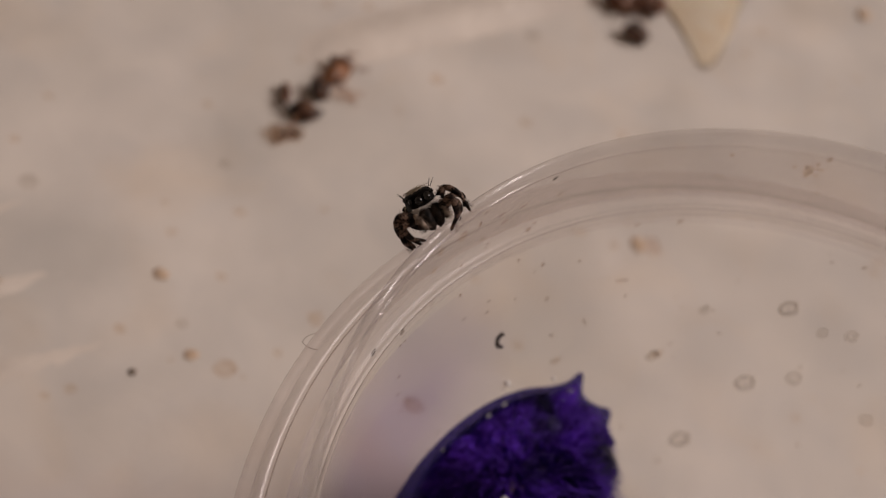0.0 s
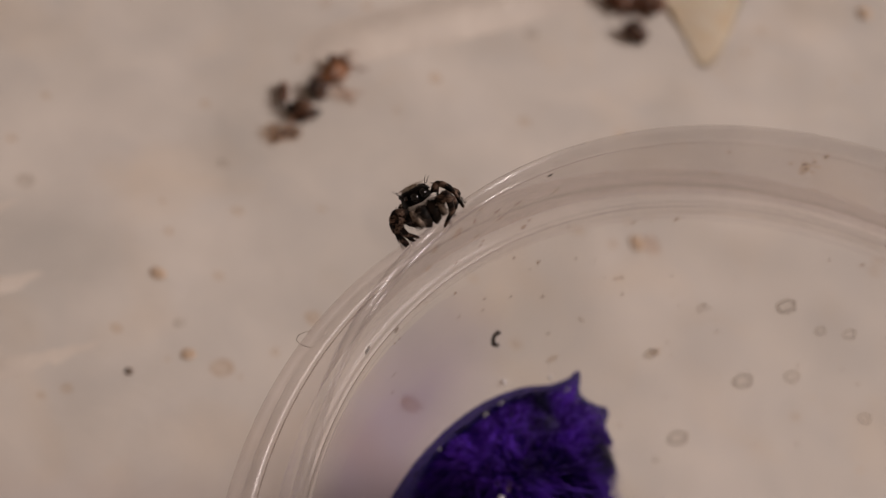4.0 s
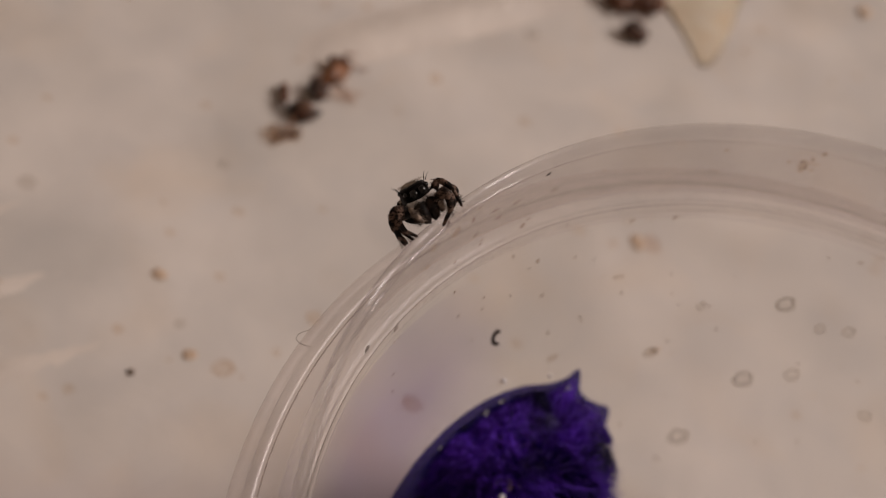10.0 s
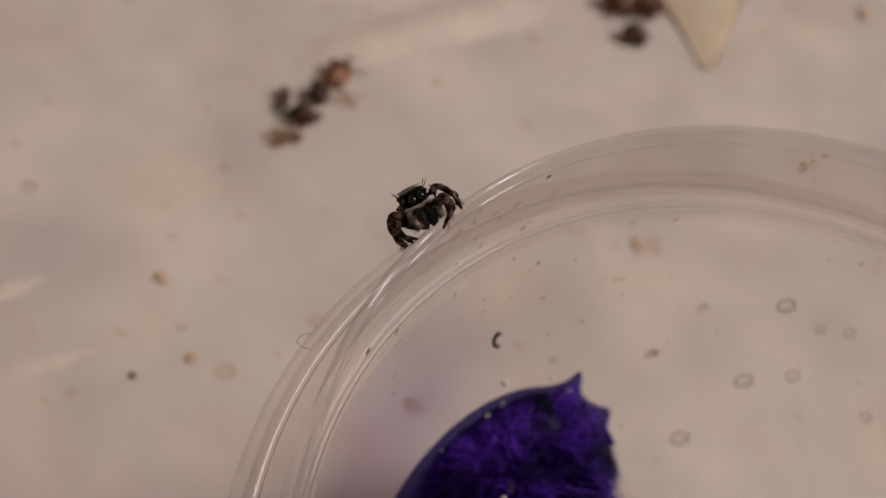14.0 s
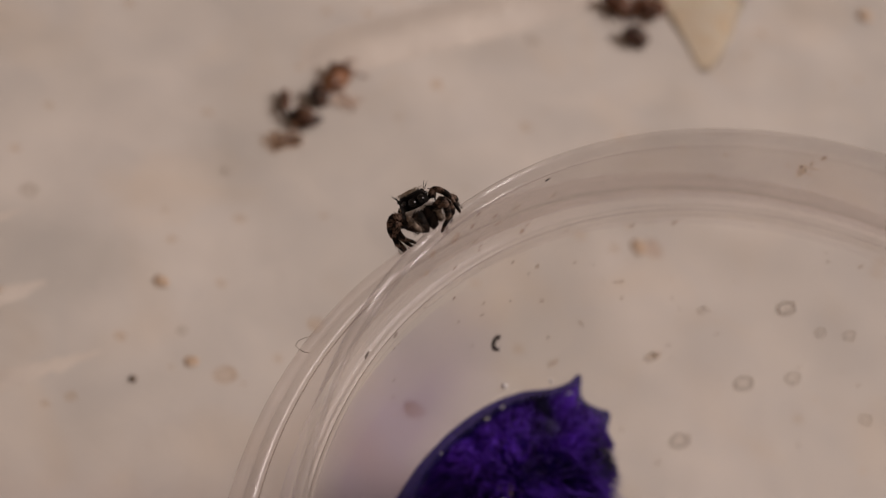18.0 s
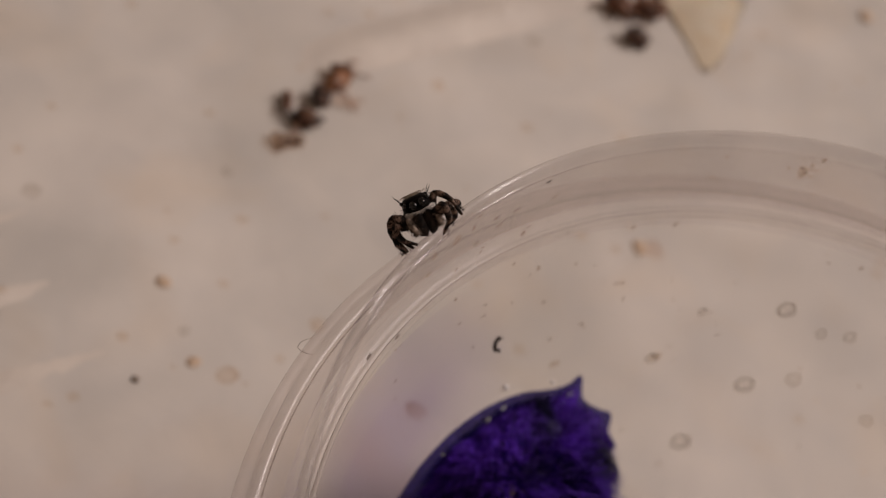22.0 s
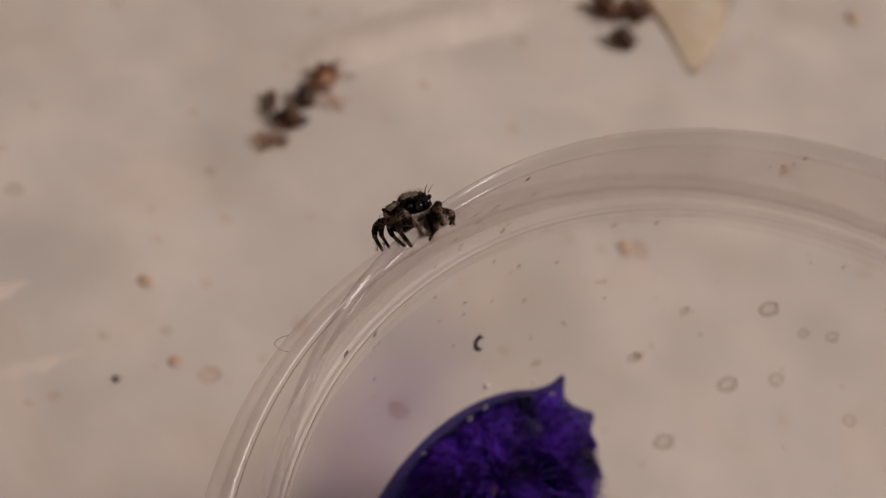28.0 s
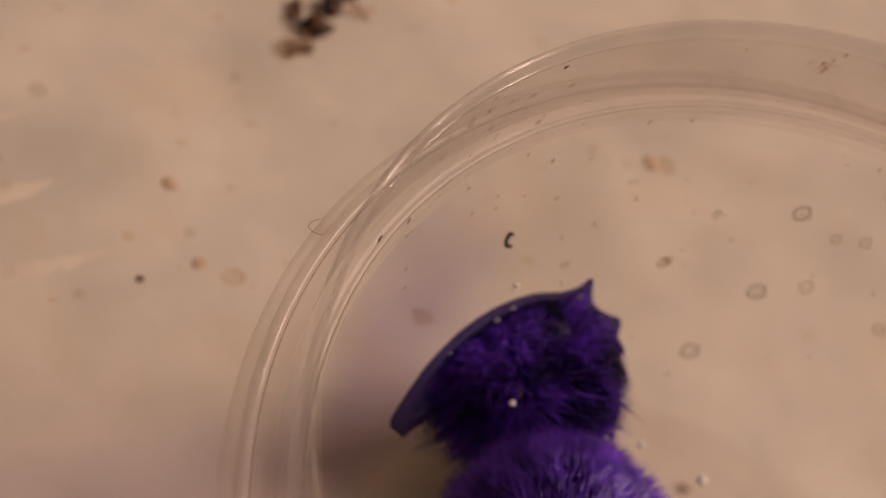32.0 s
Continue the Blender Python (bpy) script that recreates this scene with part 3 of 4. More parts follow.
# ---- dirt and a painted reflection on the cup's wall ----
def build_dirt_and_sheen():
    rng = random.Random(5)
    spots = ((138.5, 36.6, .34), (134.7, 32.2, .30), (139.2, 33.8, .22), (101.1, 42.0, .3), (100.1, 42.8, .3), (115.1, 34.5, .3), (143.0, 30.6, .22),
             (148.9, 33.4, .22), (124.4, 24.0, .3), (129.3, 23.0, .28), (132.3, 27.9, .26), (165.5, 35.6, .34), (160.2, 34.9, .34), (160.3, 33.5, .2),
             (158.4, 24.7, .16), (148.6, 40.9, .28), (137.8, 43.7, .16), (128.7, 40.6, .2), (112.2, 39.3, .2), (102.9, 28.8, .16), (87.8, 33.5, .24),
             (138.1, 29.3, .2), (105.5, 25.4, .26), (104.3, 13.7, .2), (87.4, 21.4, .26), (109.8, 9.3, .26), (100.4, 5.1, .3))
    for ang, z, r in spots:
        r *= 0.85 if z > 37 else 1.0
        bm = bmesh.new()
        ball(bm, (0, 0, 0), (r * 0.45, r * (0.5 + 0.5 * rng.random()), r * 0.25), None, 10, 7, 0.7, ang)
        ob = tagged(part("dirt_speck", bm, M_FAINT if r < 0.31 or z < 22 or (z > 36 and ang > 102) else M_SPECK), "small dark dirt speck stuck to the clear cup wall", "speck", "dirt specks on the cup")
        ob.matrix_world = wall_spot(ang, z, 0.05) @ pose(0, 0, 0, 0, 0, -35 + 30 * rng.random())
    for ang, z, r in ((93.9, 27.1, .68), (93.7, 17.7, .75), (98.6, 8.6, .85), (87.5, 25.8, .42), (83.7, 26.6, .46), (105.5, 25.0, .36), (87.2, 20.0, .6), (110.2, 19.0, .5), (74.3, 19.4, .5)):
        bm = bmesh.new()
        for k in range(28):
            an = 2 * math.pi * k / 28
            lump = 1 + 0.25 * noise.noise(Vector((math.cos(an) * 1.3, math.sin(an) * 1.3, ang)))
            ball(bm, (r * lump * 0.85 * math.cos(an), r * lump * 1.25 * math.sin(an), 0), (r * 0.3 * lump, r * 0.36 * lump, 0.05), None, 8, 5)
        ball(bm, (0.1 * r, -0.1 * r, 0), (r * 0.45, r * 0.6, 0.04), None, 10, 6, 0.5, z)
        ob = tagged(part("water_spot", bm, M_SPOT if r > 0.65 else M_FAINTSPOT), "dried grey ring-shaped water spot on the cup wall", "stain", "water spots on the cup")
        ob.matrix_world = wall_spot(ang, z, 0.04)
    # violet reflection in the wall, painted as a thin, fading tint
    m, nt, bs = material("lavender_reflection")
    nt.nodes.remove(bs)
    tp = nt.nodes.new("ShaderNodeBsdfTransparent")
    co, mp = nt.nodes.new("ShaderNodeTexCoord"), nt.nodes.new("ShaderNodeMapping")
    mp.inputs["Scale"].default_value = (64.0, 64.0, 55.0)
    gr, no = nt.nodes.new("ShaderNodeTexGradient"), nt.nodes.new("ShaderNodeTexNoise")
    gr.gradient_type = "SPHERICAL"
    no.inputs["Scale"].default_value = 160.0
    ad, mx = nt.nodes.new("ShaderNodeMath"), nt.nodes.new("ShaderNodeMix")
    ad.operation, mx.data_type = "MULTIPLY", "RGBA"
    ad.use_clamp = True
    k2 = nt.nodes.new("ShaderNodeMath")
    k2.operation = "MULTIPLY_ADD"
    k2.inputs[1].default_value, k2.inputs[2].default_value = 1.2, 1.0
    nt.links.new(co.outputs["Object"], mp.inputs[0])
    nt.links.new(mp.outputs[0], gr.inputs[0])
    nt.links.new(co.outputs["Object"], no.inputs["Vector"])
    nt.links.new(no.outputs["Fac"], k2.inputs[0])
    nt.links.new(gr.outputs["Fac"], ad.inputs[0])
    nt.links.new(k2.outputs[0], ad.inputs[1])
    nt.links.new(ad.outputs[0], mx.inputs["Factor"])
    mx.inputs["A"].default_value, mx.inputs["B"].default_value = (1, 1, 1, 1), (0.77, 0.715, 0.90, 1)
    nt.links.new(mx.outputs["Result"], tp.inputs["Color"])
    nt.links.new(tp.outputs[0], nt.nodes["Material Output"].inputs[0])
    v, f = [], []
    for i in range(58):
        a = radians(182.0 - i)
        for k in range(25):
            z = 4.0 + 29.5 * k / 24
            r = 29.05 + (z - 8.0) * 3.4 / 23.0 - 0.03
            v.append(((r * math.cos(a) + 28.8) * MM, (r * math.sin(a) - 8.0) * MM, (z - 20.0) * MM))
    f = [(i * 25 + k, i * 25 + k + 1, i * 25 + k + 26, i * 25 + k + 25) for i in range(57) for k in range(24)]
    ob = tagged(raw("reflection_tint", v, f, m), "faint lavender reflection painted as a tint on the cup wall", "stain")
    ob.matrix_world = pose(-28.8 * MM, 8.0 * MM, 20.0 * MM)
    for ang, z, r in ((127.0, 19.5, .6), (109.8, 19.2, .7), (118.0, 12.0, .7), (151.4, 40.8, .7), (155.4, 41.0, .5), (155.5, 39.0, .4), (101.8, 41.2, .7)):
        bm = bmesh.new()
        ball(bm, (0, 0, 0), (r * (0.5 if z > 37 else 0.8), r * 0.8, 0.05), None, 18, 8, 0.7, z)
        if z > 30 and ang < 120:
            for _ in range(9):
                ball(bm, (rng.gauss(0, r * 0.5), rng.gauss(0, r * 0.5), 0.01), (r * 0.3, r * 0.22, 0.05), None, 8, 5, 0.7, rng.random() * 9)
        ob = tagged(part("stain", bm, M_RUST if ang < 120 and z > 30 else M_STAIN), "faint brownish stain on the clear cup wall", "stain", "stains on the cup")
        ob.matrix_world = wall_spot(ang, z, 0.06)
    bm = bmesh.new()
    mid, across, along = Vector((-23.7, 20.6, 24.9)), Vector((0.94, 0.26, 0.21)), Vector((-0.33, 0.73, 0.59))
    tube(bm, [mid + across * a + along * b for a, b in ((0.3, 0.42), (0.05, 0.5), (-0.2, 0.22), (-0.3, -0.12), (-0.24, -0.42), (0.04, -0.52), (0.2, -0.4))], [0.12, 0.18, 0.16, 0.17, 0.22, 0.15, 0.06], 8)
    tagged(part("curled_fragment", bm, M_FRAGMENT), "curled black insect leg fragment stuck to the cup wall", "fragment")
    for ang, z, ln, lean in ((137.6, 42.15, 0.42, 35), (141.3, 40.2, 0.7, 30), (143.7, 39.3, 0.6, 25), (144.8, 40.5, 0.5, 30), (147.0, 38.6, 0.5, 30), (113.0, 39.5, 0.5, 10)):
        bm = bmesh.new()
        tube(bm, [(-ln / 2, 0, 0), (-ln * 0.1, 0.05, 0.02), (ln * 0.2, -0.03, 0.02), (ln / 2, 0.03, 0)], [0.03, 0.06, 0.05, 0.02], 6)
        ob = tagged(part("scratch", bm, M_FRAGMENT if ang < 140 and z > 42 else M_FAINT), "short thin mark on the collar of the cup", "scratch", "marks on the collar")
        ob.matrix_world = wall_spot(ang, z, 0.06) @ pose(0, 0, 0, 0, 0, lean)
    bm = bmesh.new()
    tube(bm, [(-36.2, 8.3, 35.7), (-36.55, 7.9, 35.85), (-36.85, 7.5, 35.9), (-36.9, 7.1, 35.85), (-36.6, 6.95, 35.8), (-36.2, 6.95, 35.7), (-35.8, 7.05, 35.7)], [0.018] * 7, 5)
    tagged(part("loose_hair", bm, M_SPECK), "thin dark hair looped on the cup's flange", "hair")


build_dirt_and_sheen()


def build_grime():
    """The countless faint specks on the cup's wall and on the tray."""
    rng = random.Random(21)
    bm = bmesh.new()
    for _ in range(70):
        m = wall_spot(rng.uniform(78, 163), rng.uniform(10, 43.2), 0.03)
        r = rng.uniform(0.07, 0.2)
        q = m.to_3x3() @ Euler((0, 0, rng.uniform(-1.2, 0.2))).to_matrix()
        ball(bm, m.translation / MM, (r * 0.6, r * rng.uniform(0.8, 1.8), 0.04), q, 7, 5, 0.5, r * 9)
    tagged(part("cup_grime", bm, M_FAINT), "faint brown specks scattered over the cup wall", "grime", kind="stuff")
    bm = bmesh.new()
    for _ in range(110):
        x, y = rng.uniform(-95, 25), rng.uniform(0, 125)
        if math.hypot(x, y) < 40:
            continue
        r = rng.uniform(0.25, 0.75)
        ball(bm, (x, y, ground_z(x, y) + 0.02), (r, r * rng.uniform(0.6, 1.0), 0.05), None, 10, 6, 0.5, x)
    tagged(part("tray_grime", bm, M_STAIN), "faint smudges scattered over the white tray", "grime", kind="stuff")


build_grime()


# ---- litter on the tray ----
def build_litter():
    for x, y, r, mat, label in ((-53.5, 21.5, .42, M_SPECK, "small dark crumb lying on the white tray"), (-51.4, 28.3, .6, M_SPOT, "pale grey spot on the white tray"),
                                (-71.6, 38.0, 1.1, M_SPOT, "pale grey spot on the white tray"), (-55.4, 32.8, .9, M_CRUMB, "small orange crumb lying on the white tray"),
                                (-49.3, 25.4, .8, M_CRUMB, "small orange crumb lying on the white tray"), (-45.8, 25.2, 1.2, M_STAIN, "pale yellowish smear on the white tray"),
                                (-10.5, 57.4, 1.1, M_CRUMB, "small orange crumb lying on the white tray"), (12.0, 109.4, 1.3, M_CRUMB, "small orange crumb lying on the white tray"),
                                (-28.7, 83.8, 1.0, M_SPOT, "pale grey spot on the white tray"), (-39.8, 34.1, .9, M_STAIN, "pale yellowish smear on the white tray"),
                                (-54.7, 48.5, .7, M_SPOT, "pale grey spot on the white tray"), (-13.0, 56.0, .6, M_STAIN, "pale yellowish smear on the white tray"),
                                (-37.5, 71.0, .9, M_STAIN, "pale yellowish smear on the white tray"), (-56.5, 25.5, .6, M_STAIN, "pale yellowish smear on the white tray"),
                                (-28.0, 28.2, 1.1, M_BLUSH, "faint pinkish stain on the white tray"), (-8.9, 57.8, 1.3, M_BLUSH, "faint pinkish stain on the white tray")):
        bm = bmesh.new()
        thin = 0.5 if mat is M_SPECK else 0.13 if mat is M_CRUMB else 0.06
        ball(bm, (0, 0, thin * r * 0.5), (r * 0.85, r * 0.72, thin * r), None, 16, 10, 0.5, x)
        crumb = mat in (M_SPECK, M_CRUMB)
        ob = tagged(part("crumb" if crumb else "tray_spot", bm, mat), label, "crumb" if crumb else "stain", "crumbs on the tray" if crumb else "spots on the tray")
        ob.matrix_world = pose(x * MM, y * MM, ground_z(x, y) * MM, 0, 0, x * 7)


def build_dead_insects():
    rng = random.Random(11)
    a = thing("dead_insect", pose(-49.4 * MM, 62.0 * MM, ground_z(-49.4, 62) * MM), "dried brown and black insect remains lying on the tray", "insect", "dead insects on the tray")
    for name, c, r, mat in (("thorax", (-0.2, -3.3, 1.0), (2.0, 1.3, 0.9), M_DARK), ("head", (0.2, 0.6, 0.9), (1.3, 1.3, 0.9), M_DARK),
                            ("abdomen", (1.2, 3.6, 0.9), (1.15, 2.5, 0.9), M_BROWN), ("wing_case", (1.0, 5.4, 1.1), (1.4, 0.9, 0.7), M_DARKBROWN), ("loose_limb", (-2.9, -1.7, 0.8), (0.62, 1.8, 0.6), M_DARKBROWN),
                            ("shed_skin", (-1.5, -7.4, 0.7), (1.3, 1.3, 0.6), M_FAINT), ("shed_piece", (0.1, -6.5, 0.6), (0.8, 1.0, 0.5), M_FAINT)):
        bm = bmesh.new()
        turn = Euler((0, 0, radians(-28 if name == "abdomen" else 25 if name == "loose_limb" else 10))).to_matrix()
        ball(bm, c, [q * 0.82 for q in r], turn, 18, 12, 0.7, r[0] * 3)
        for _ in range(4):
            way = turn @ Vector([rng.uniform(-0.6, 0.6) * q for q in r])
            chip = bmesh.new()
            ball(chip, Vector(c) + way, [q * rng.uniform(0.25, 0.5) for q in r], turn, 12, 8, 0.6, rng.random() * 9)
            part("shell_piece", chip, mat, a)
        part(name, bm, mat, a)
    for x, y, an in ((1.2, 5.4, 1.2), (1.6, 4.4, 0.7), (1.4, 2.0, -0.4), (-0.6, -4.2, -1.6)):
        bm = bmesh.new()
        d = Vector((math.cos(an), math.sin(an), 0))
        p = Vector((x, y, 0.8))
        tube(bm, [p, p + d * 1.2 + Vector((0, 0, 0.9)), p + d * 2.6 + Vector((0, 0, -0.3)), p + d * 3.3 + Vector((0.3, 0.2, -0.7))], [0.17, 0.14, 0.1, 0.05], 6)
        part("leg", bm, M_BROWN, a)
    bm = bmesh.new()
    tube(bm, [(1.6, 2.2, 0.4), (2.6, 1.5, 0.6), (3.8, 1.5, 0.6), (5.0, 2.6, 0.5)], [0.2, 0.7, 0.6, 0.08], 8)
    part("wing", bm, M_BLUSH, a, "thin translucent wing")
    b = thing("dead_insect", pose(-18.5 * MM, 93.0 * MM, ground_z(-18.5, 93) * MM), "dried dark insect body beside a cream husk", "insect", "dead insects on the tray")
    for name, c, r, mat in (("head", (1.6, -3.6, 1.0), (1.7, 1.3, 1.0), M_DARK), ("thorax", (-1.2, 0.9, 1.1), (2.4, 1.5, 1.1), M_DARKBROWN), ("abdomen", (2.4, 2.4, 1.1), (2.6, 1.5, 1.1), M_DARKBROWN)):
        bm = bmesh.new()
        ball(bm, c, [q * 0.78 for q in r], None, 18, 12, 0.7, r[0] * 5)
        for _ in range(4):
            way = Vector([rng.uniform(-0.75, 0.75) * q for q in r])
            chip = bmesh.new()
            ball(chip, Vector(c) + way, [q * rng.uniform(0.25, 0.5) for q in r], None, 12, 8, 0.6, rng.random() * 9)
            part("shell_piece", chip, mat, b)
        part(name, bm, mat, b)
    for k in range(6):
        bm = bmesh.new()
        an = k * 1.05 + 0.3
        d = Vector((math.cos(an), math.sin(an), 0))
        p = Vector((0, 1.4, 0.9))
        tube(bm, [p, p + d * 1.8 + Vector((0, 0, 0.9)), p + d * 3.6 + Vector((0, 0, -0.4))], [0.22, 0.18, 0.08], 6)
        part("leg", bm, M_BROWN, b)
    bm = bmesh.new()
    rows = []
    for i in range(15):
        u = i / 14
        w = 4.9 * u ** 0.65 + 0.5
        line = []
        for k in range(9):
            side = (k / 8 - 0.5) * 2
            x, y = -7.7 - 1.9 * u + side * w * (1.0 if side > 0 else 0.55 + 1.5 * u), 88.6 + 15.1 * u - 0.7 * -side * u
            line.append(bm.verts.new((x * MM, y * MM, (ground_z(x, y) + 0.08 + 0.35 * math.sin(math.pi * k / 8) * u) * MM)))
        rows.append(line)
    for r0, r1 in zip(rows, rows[1:]):
        for k in range(8):
            bm.faces.new((r0[k], r0[k + 1], r1[k + 1], r1[k]))
    bmesh.ops.solidify(bm, geom=bm.faces[:], thickness=0.06 * MM)
    tagged(part("husk", bm, M_CREAM), "pointed cream-coloured dry husk lying on the tray", "husk")


build_litter()
build_dead_insects()


# ---- the spider ----
HIPS = [(side * x, y) for side in (-1, 1) for x, y in ((0.62, 0.62), (0.78, 0.22), (0.78, -0.2), (0.62, -0.6))]
# lengths of the four legs of a side, the front one first
FEMUR, LOWER = (1.6, 1.45, 1.5, 1.75), (2.8, 2.25, 2.25, 2.4)


def bristles(bm, base, n, length, rng, thick=0.018):
    """Short dark hairs on points (place, way) in millimetres."""
    for _ in range(n):
        p, d = base(rng)
        d = (d + Vector((rng.gauss(0, .25), rng.gauss(0, .25), rng.gauss(0, .25)))).normalized()
        ln = length * rng.uniform(0.5, 1.2)
        s = d.orthogonal().normalized() * thick
        t = d.cross(s)
        q = [bm.verts.new((p + s * math.cos(k * 2.094) + t * math.sin(k * 2.094)) * MM) for k in range(3)]
        tip = bm.verts.new((p + d * ln) * MM)
        for k in range(3):
            bm.faces.new((q[k], q[(k + 1) % 3], tip))


def on_ball(c, r, up_only=True):
    def pick(rng):
        d = Vector((rng.gauss(0, 1), rng.gauss(0, 1), abs(rng.gauss(0, 1)) if up_only else rng.gauss(0, 1))).normalized()
        return Vector([a + b * k for a, b, k in zip(c, d, r)]), Vector([k / q for k, q in zip(d, r)]).normalized()
    return pick


def build_spider():
    rng = random.Random(3)
    s = thing("jumping_spider", pose(0, 0, 0), "small black and tan jumping spider walking on the cup's rim", "spider")
    big = 1.04
    # carapace: tall and square in front, flat on top, sloping behind
    bm = bmesh.new()
    for v in ball(bm, (0, 0, 0), (0.9, 1.3, 1.1), None, 40, 26):
        q = v.co / MM
        if q.y > 0.0:
            q.x *= 1.0 + 0.1 * q.y
            q.z *= 1.0 + 0.14 * min(1.0, q.y)
        q.y = min(q.y, 1.02 + 0.12 * (q.y - 1.02))
        q.z = 0.78 + 0.22 * (q.z - 0.78) if q.z > 0.78 else q.z
        q.x = math.copysign(0.82 + 0.45 * (abs(q.x) - 0.82), q.x) if abs(q.x) > 0.82 else q.x
        v.co = q * MM * big
    bristles(bm, on_ball((0, 0, 0), (0.92 * big, 1.2 * big, 0.72 * big)), 80, 0.26, rng, 0.011)
    cara = part("carapace", bm, M_BLACK, s)
    bm = bmesh.new()
    for v in ball(bm, (0, -0.1, 0.5), (0.66 * big, 0.84 * big, 0.52 * big), None, 32, 18, 0.16, 1.0):
        v.co.z = min(v.co.z, (0.89 * big + 0.05 * noise.noise(v.co * 2600)) * MM)
    ball(bm, (0, -0.72 * big, 0.2 * big), (0.6 * big, 0.66 * big, 0.62 * big), None, 24, 14, 0.2, 4.0)
    bristles(bm, lambda p: (Vector((p.gauss(0, 0.3), p.gauss(-0.1, 0.36), 0.88)) * big, Vector((0, -0.8, 0.6))), 520, 0.06, rng, 0.03)
    part("hair_patch", bm, M_TAN, cara, "tan hair patch on top of the carapace")
    for x, y, z, r in ((-0.27, 1.0, 0.36, 0.29), (0.27, 1.0, 0.36, 0.29), (-0.7, 0.82, 0.5, 0.16), (0.7, 0.82, 0.5, 0.16), (-0.8, 0.3, 0.62, 0.07), (0.8, 0.3, 0.62, 0.07),
                       (-0.78, -0.15, 0.6, 0.13), (0.78, -0.15, 0.6, 0.13)):
        bm = bmesh.new()
        ball(bm, (x * big, y * big, z * big), (r, r, r), None, 22, 14)
        part("eye", bm, M_EYE, cara, "shiny black eye")
    # stiff tufts beside the eyes
    for side in (-1, 1):
        bm = bmesh.new()
        for k in range(2):
            a = Vector((side * 0.84, 0.62 - 0.35 * k, 0.7)) * big
            way = Vector((side * rng.uniform(0.25, 0.6), rng.uniform(0.1, 0.4), rng.uniform(0.6, 1.0)))
            tube(bm, [a, a + way * 0.35, a + way * rng.uniform(0.5, 0.72) + Vector((side * 0.06, 0, 0))], [0.03, 0.022, 0.005], 5)
        part("eye_tuft", bm, M_BLACK, cara, "stiff black bristles beside the eyes")
    # white hair: a thin line under the eyes, fuller towards the cheeks
    bm = bmesh.new()

    def cheek(p):
        x = p.choice((-1, 1)) * p.random() ** 0.6 * 0.86
        z = -0.04 + 0.16 * x * x - 0.3 * p.random() * (0.4 + abs(x))
        return Vector((x, 1.1 - 0.3 * x * x, z)) * big, Vector((x * 0.7, 0.5, -0.5))
    bristles(bm, cheek, 900, 0.26, rng, 0.02)
    part("clypeus_hair", bm, M_WHITE, cara, "white hair band under the eyes")
    for side in (-1, 1):
        bm = bmesh.new()
        tube(bm, [(side * 0.26, 0.7, -0.15), (side * 0.34, 0.98, -0.5), (side * 0.34, 1.04, -1.05), (side * 0.28, 0.98, -1.5), (side * 0.18, 0.9, -1.72)], [0.36, 0.46, 0.43, 0.3, 0.06], 14)
        bristles(bm, lambda p: (Vector((side * p.uniform(0.05, 0.7), 1.4, p.uniform(-1.5, -0.4))), Vector((0, 1, -0.5))), 110, 0.22, rng, 0.012)
        part("chelicera", bm, M_CHELI, s, "dark brown hairy jaw")
        bm = bmesh.new()
        path = [(side * 0.66, 0.7, -0.5), (side * 0.94, 1.1, -0.35), (side * 0.94, 1.36, -0.6), (side * 0.84, 1.42, -0.95), (side * 0.74, 1.36, -1.28), (side * 0.68, 1.3, -1.42)]
        tube(bm, path, [0.13, 0.17, 0.18, 0.18, 0.15, 0.05], 12)
        bristles(bm, lambda p: (Vector((side * (0.84 + p.gauss(0, 0.14)), 1.36 + p.gauss(0, 0.12), p.uniform(-1.4, -0.4))), Vector((side * p.uniform(-0.7, 0.9), 0.6, -0.5))), 460, 0.24, rng, 0.013)
        part("pedipalp", bm, M_PALE, s, "pale brown hairy pedipalp")
    # abdomen: black and hairy, its back mottled tan with black marks and two white spots
    bm = bmesh.new()
    for v in ball(bm, (0, -2.05, -0.92), (0.96, 1.22, 0.94), None, 36, 24, 0.06, 4.0):
        v.co.x *= 1.0 - 0.12 * max(0.0, -(v.co.y / MM) - 2.4)
    bristles(bm, on_ball((0, -2.05, -0.92), (0.95, 1.2, 0.92), False), 380, 0.26, rng, 0.011)
    bristles(bm, lambda p: (Vector((p.uniform(-0.8, 0.8), -1.4, -0.2 - 0.2 * p.random())), Vector((p.uniform(-0.5, 0.5), 0.5, 1))), 60, 0.42, rng, 0.013)
    abd = part("abdomen", bm, M_BLACK, s)
    bm = bmesh.new()
    for v in ball(bm, (0, -2.16, -0.86), (0.94, 1.2, 0.93), None, 32, 20, 0.08, 6.0):
        v.co.x *= 1.0 - 0.12 * max(0.0, -(v.co.y / MM) - 2.4)
    bristles(bm, on_ball((0, -2.16, -0.86), (0.93, 1.18, 0.92)), 560, 0.13, rng, 0.02)
    part("back_hair", bm, M_ABD, abd, "mottled tan hair on the abdomen's back")
    for x, y, z, rx, ry in ((0.1, -3.2, -0.5, 0.36, 0.16), (0.5, -2.85, -0.28, 0.14, 0.34), (-0.42, -2.8, -0.2, 0.12, 0.3), (-0.62, -2.15, -0.24, 0.1, 0.26), (0.66, -2.25, -0.26, 0.1, 0.24), (-0.1, -2.45, 0.02, 0.1, 0.16)):
        bm = bmesh.new()
        ball(bm, (x, y, z + 0.03), (rx, ry, 0.1), None, 16, 10, 0.4, x)
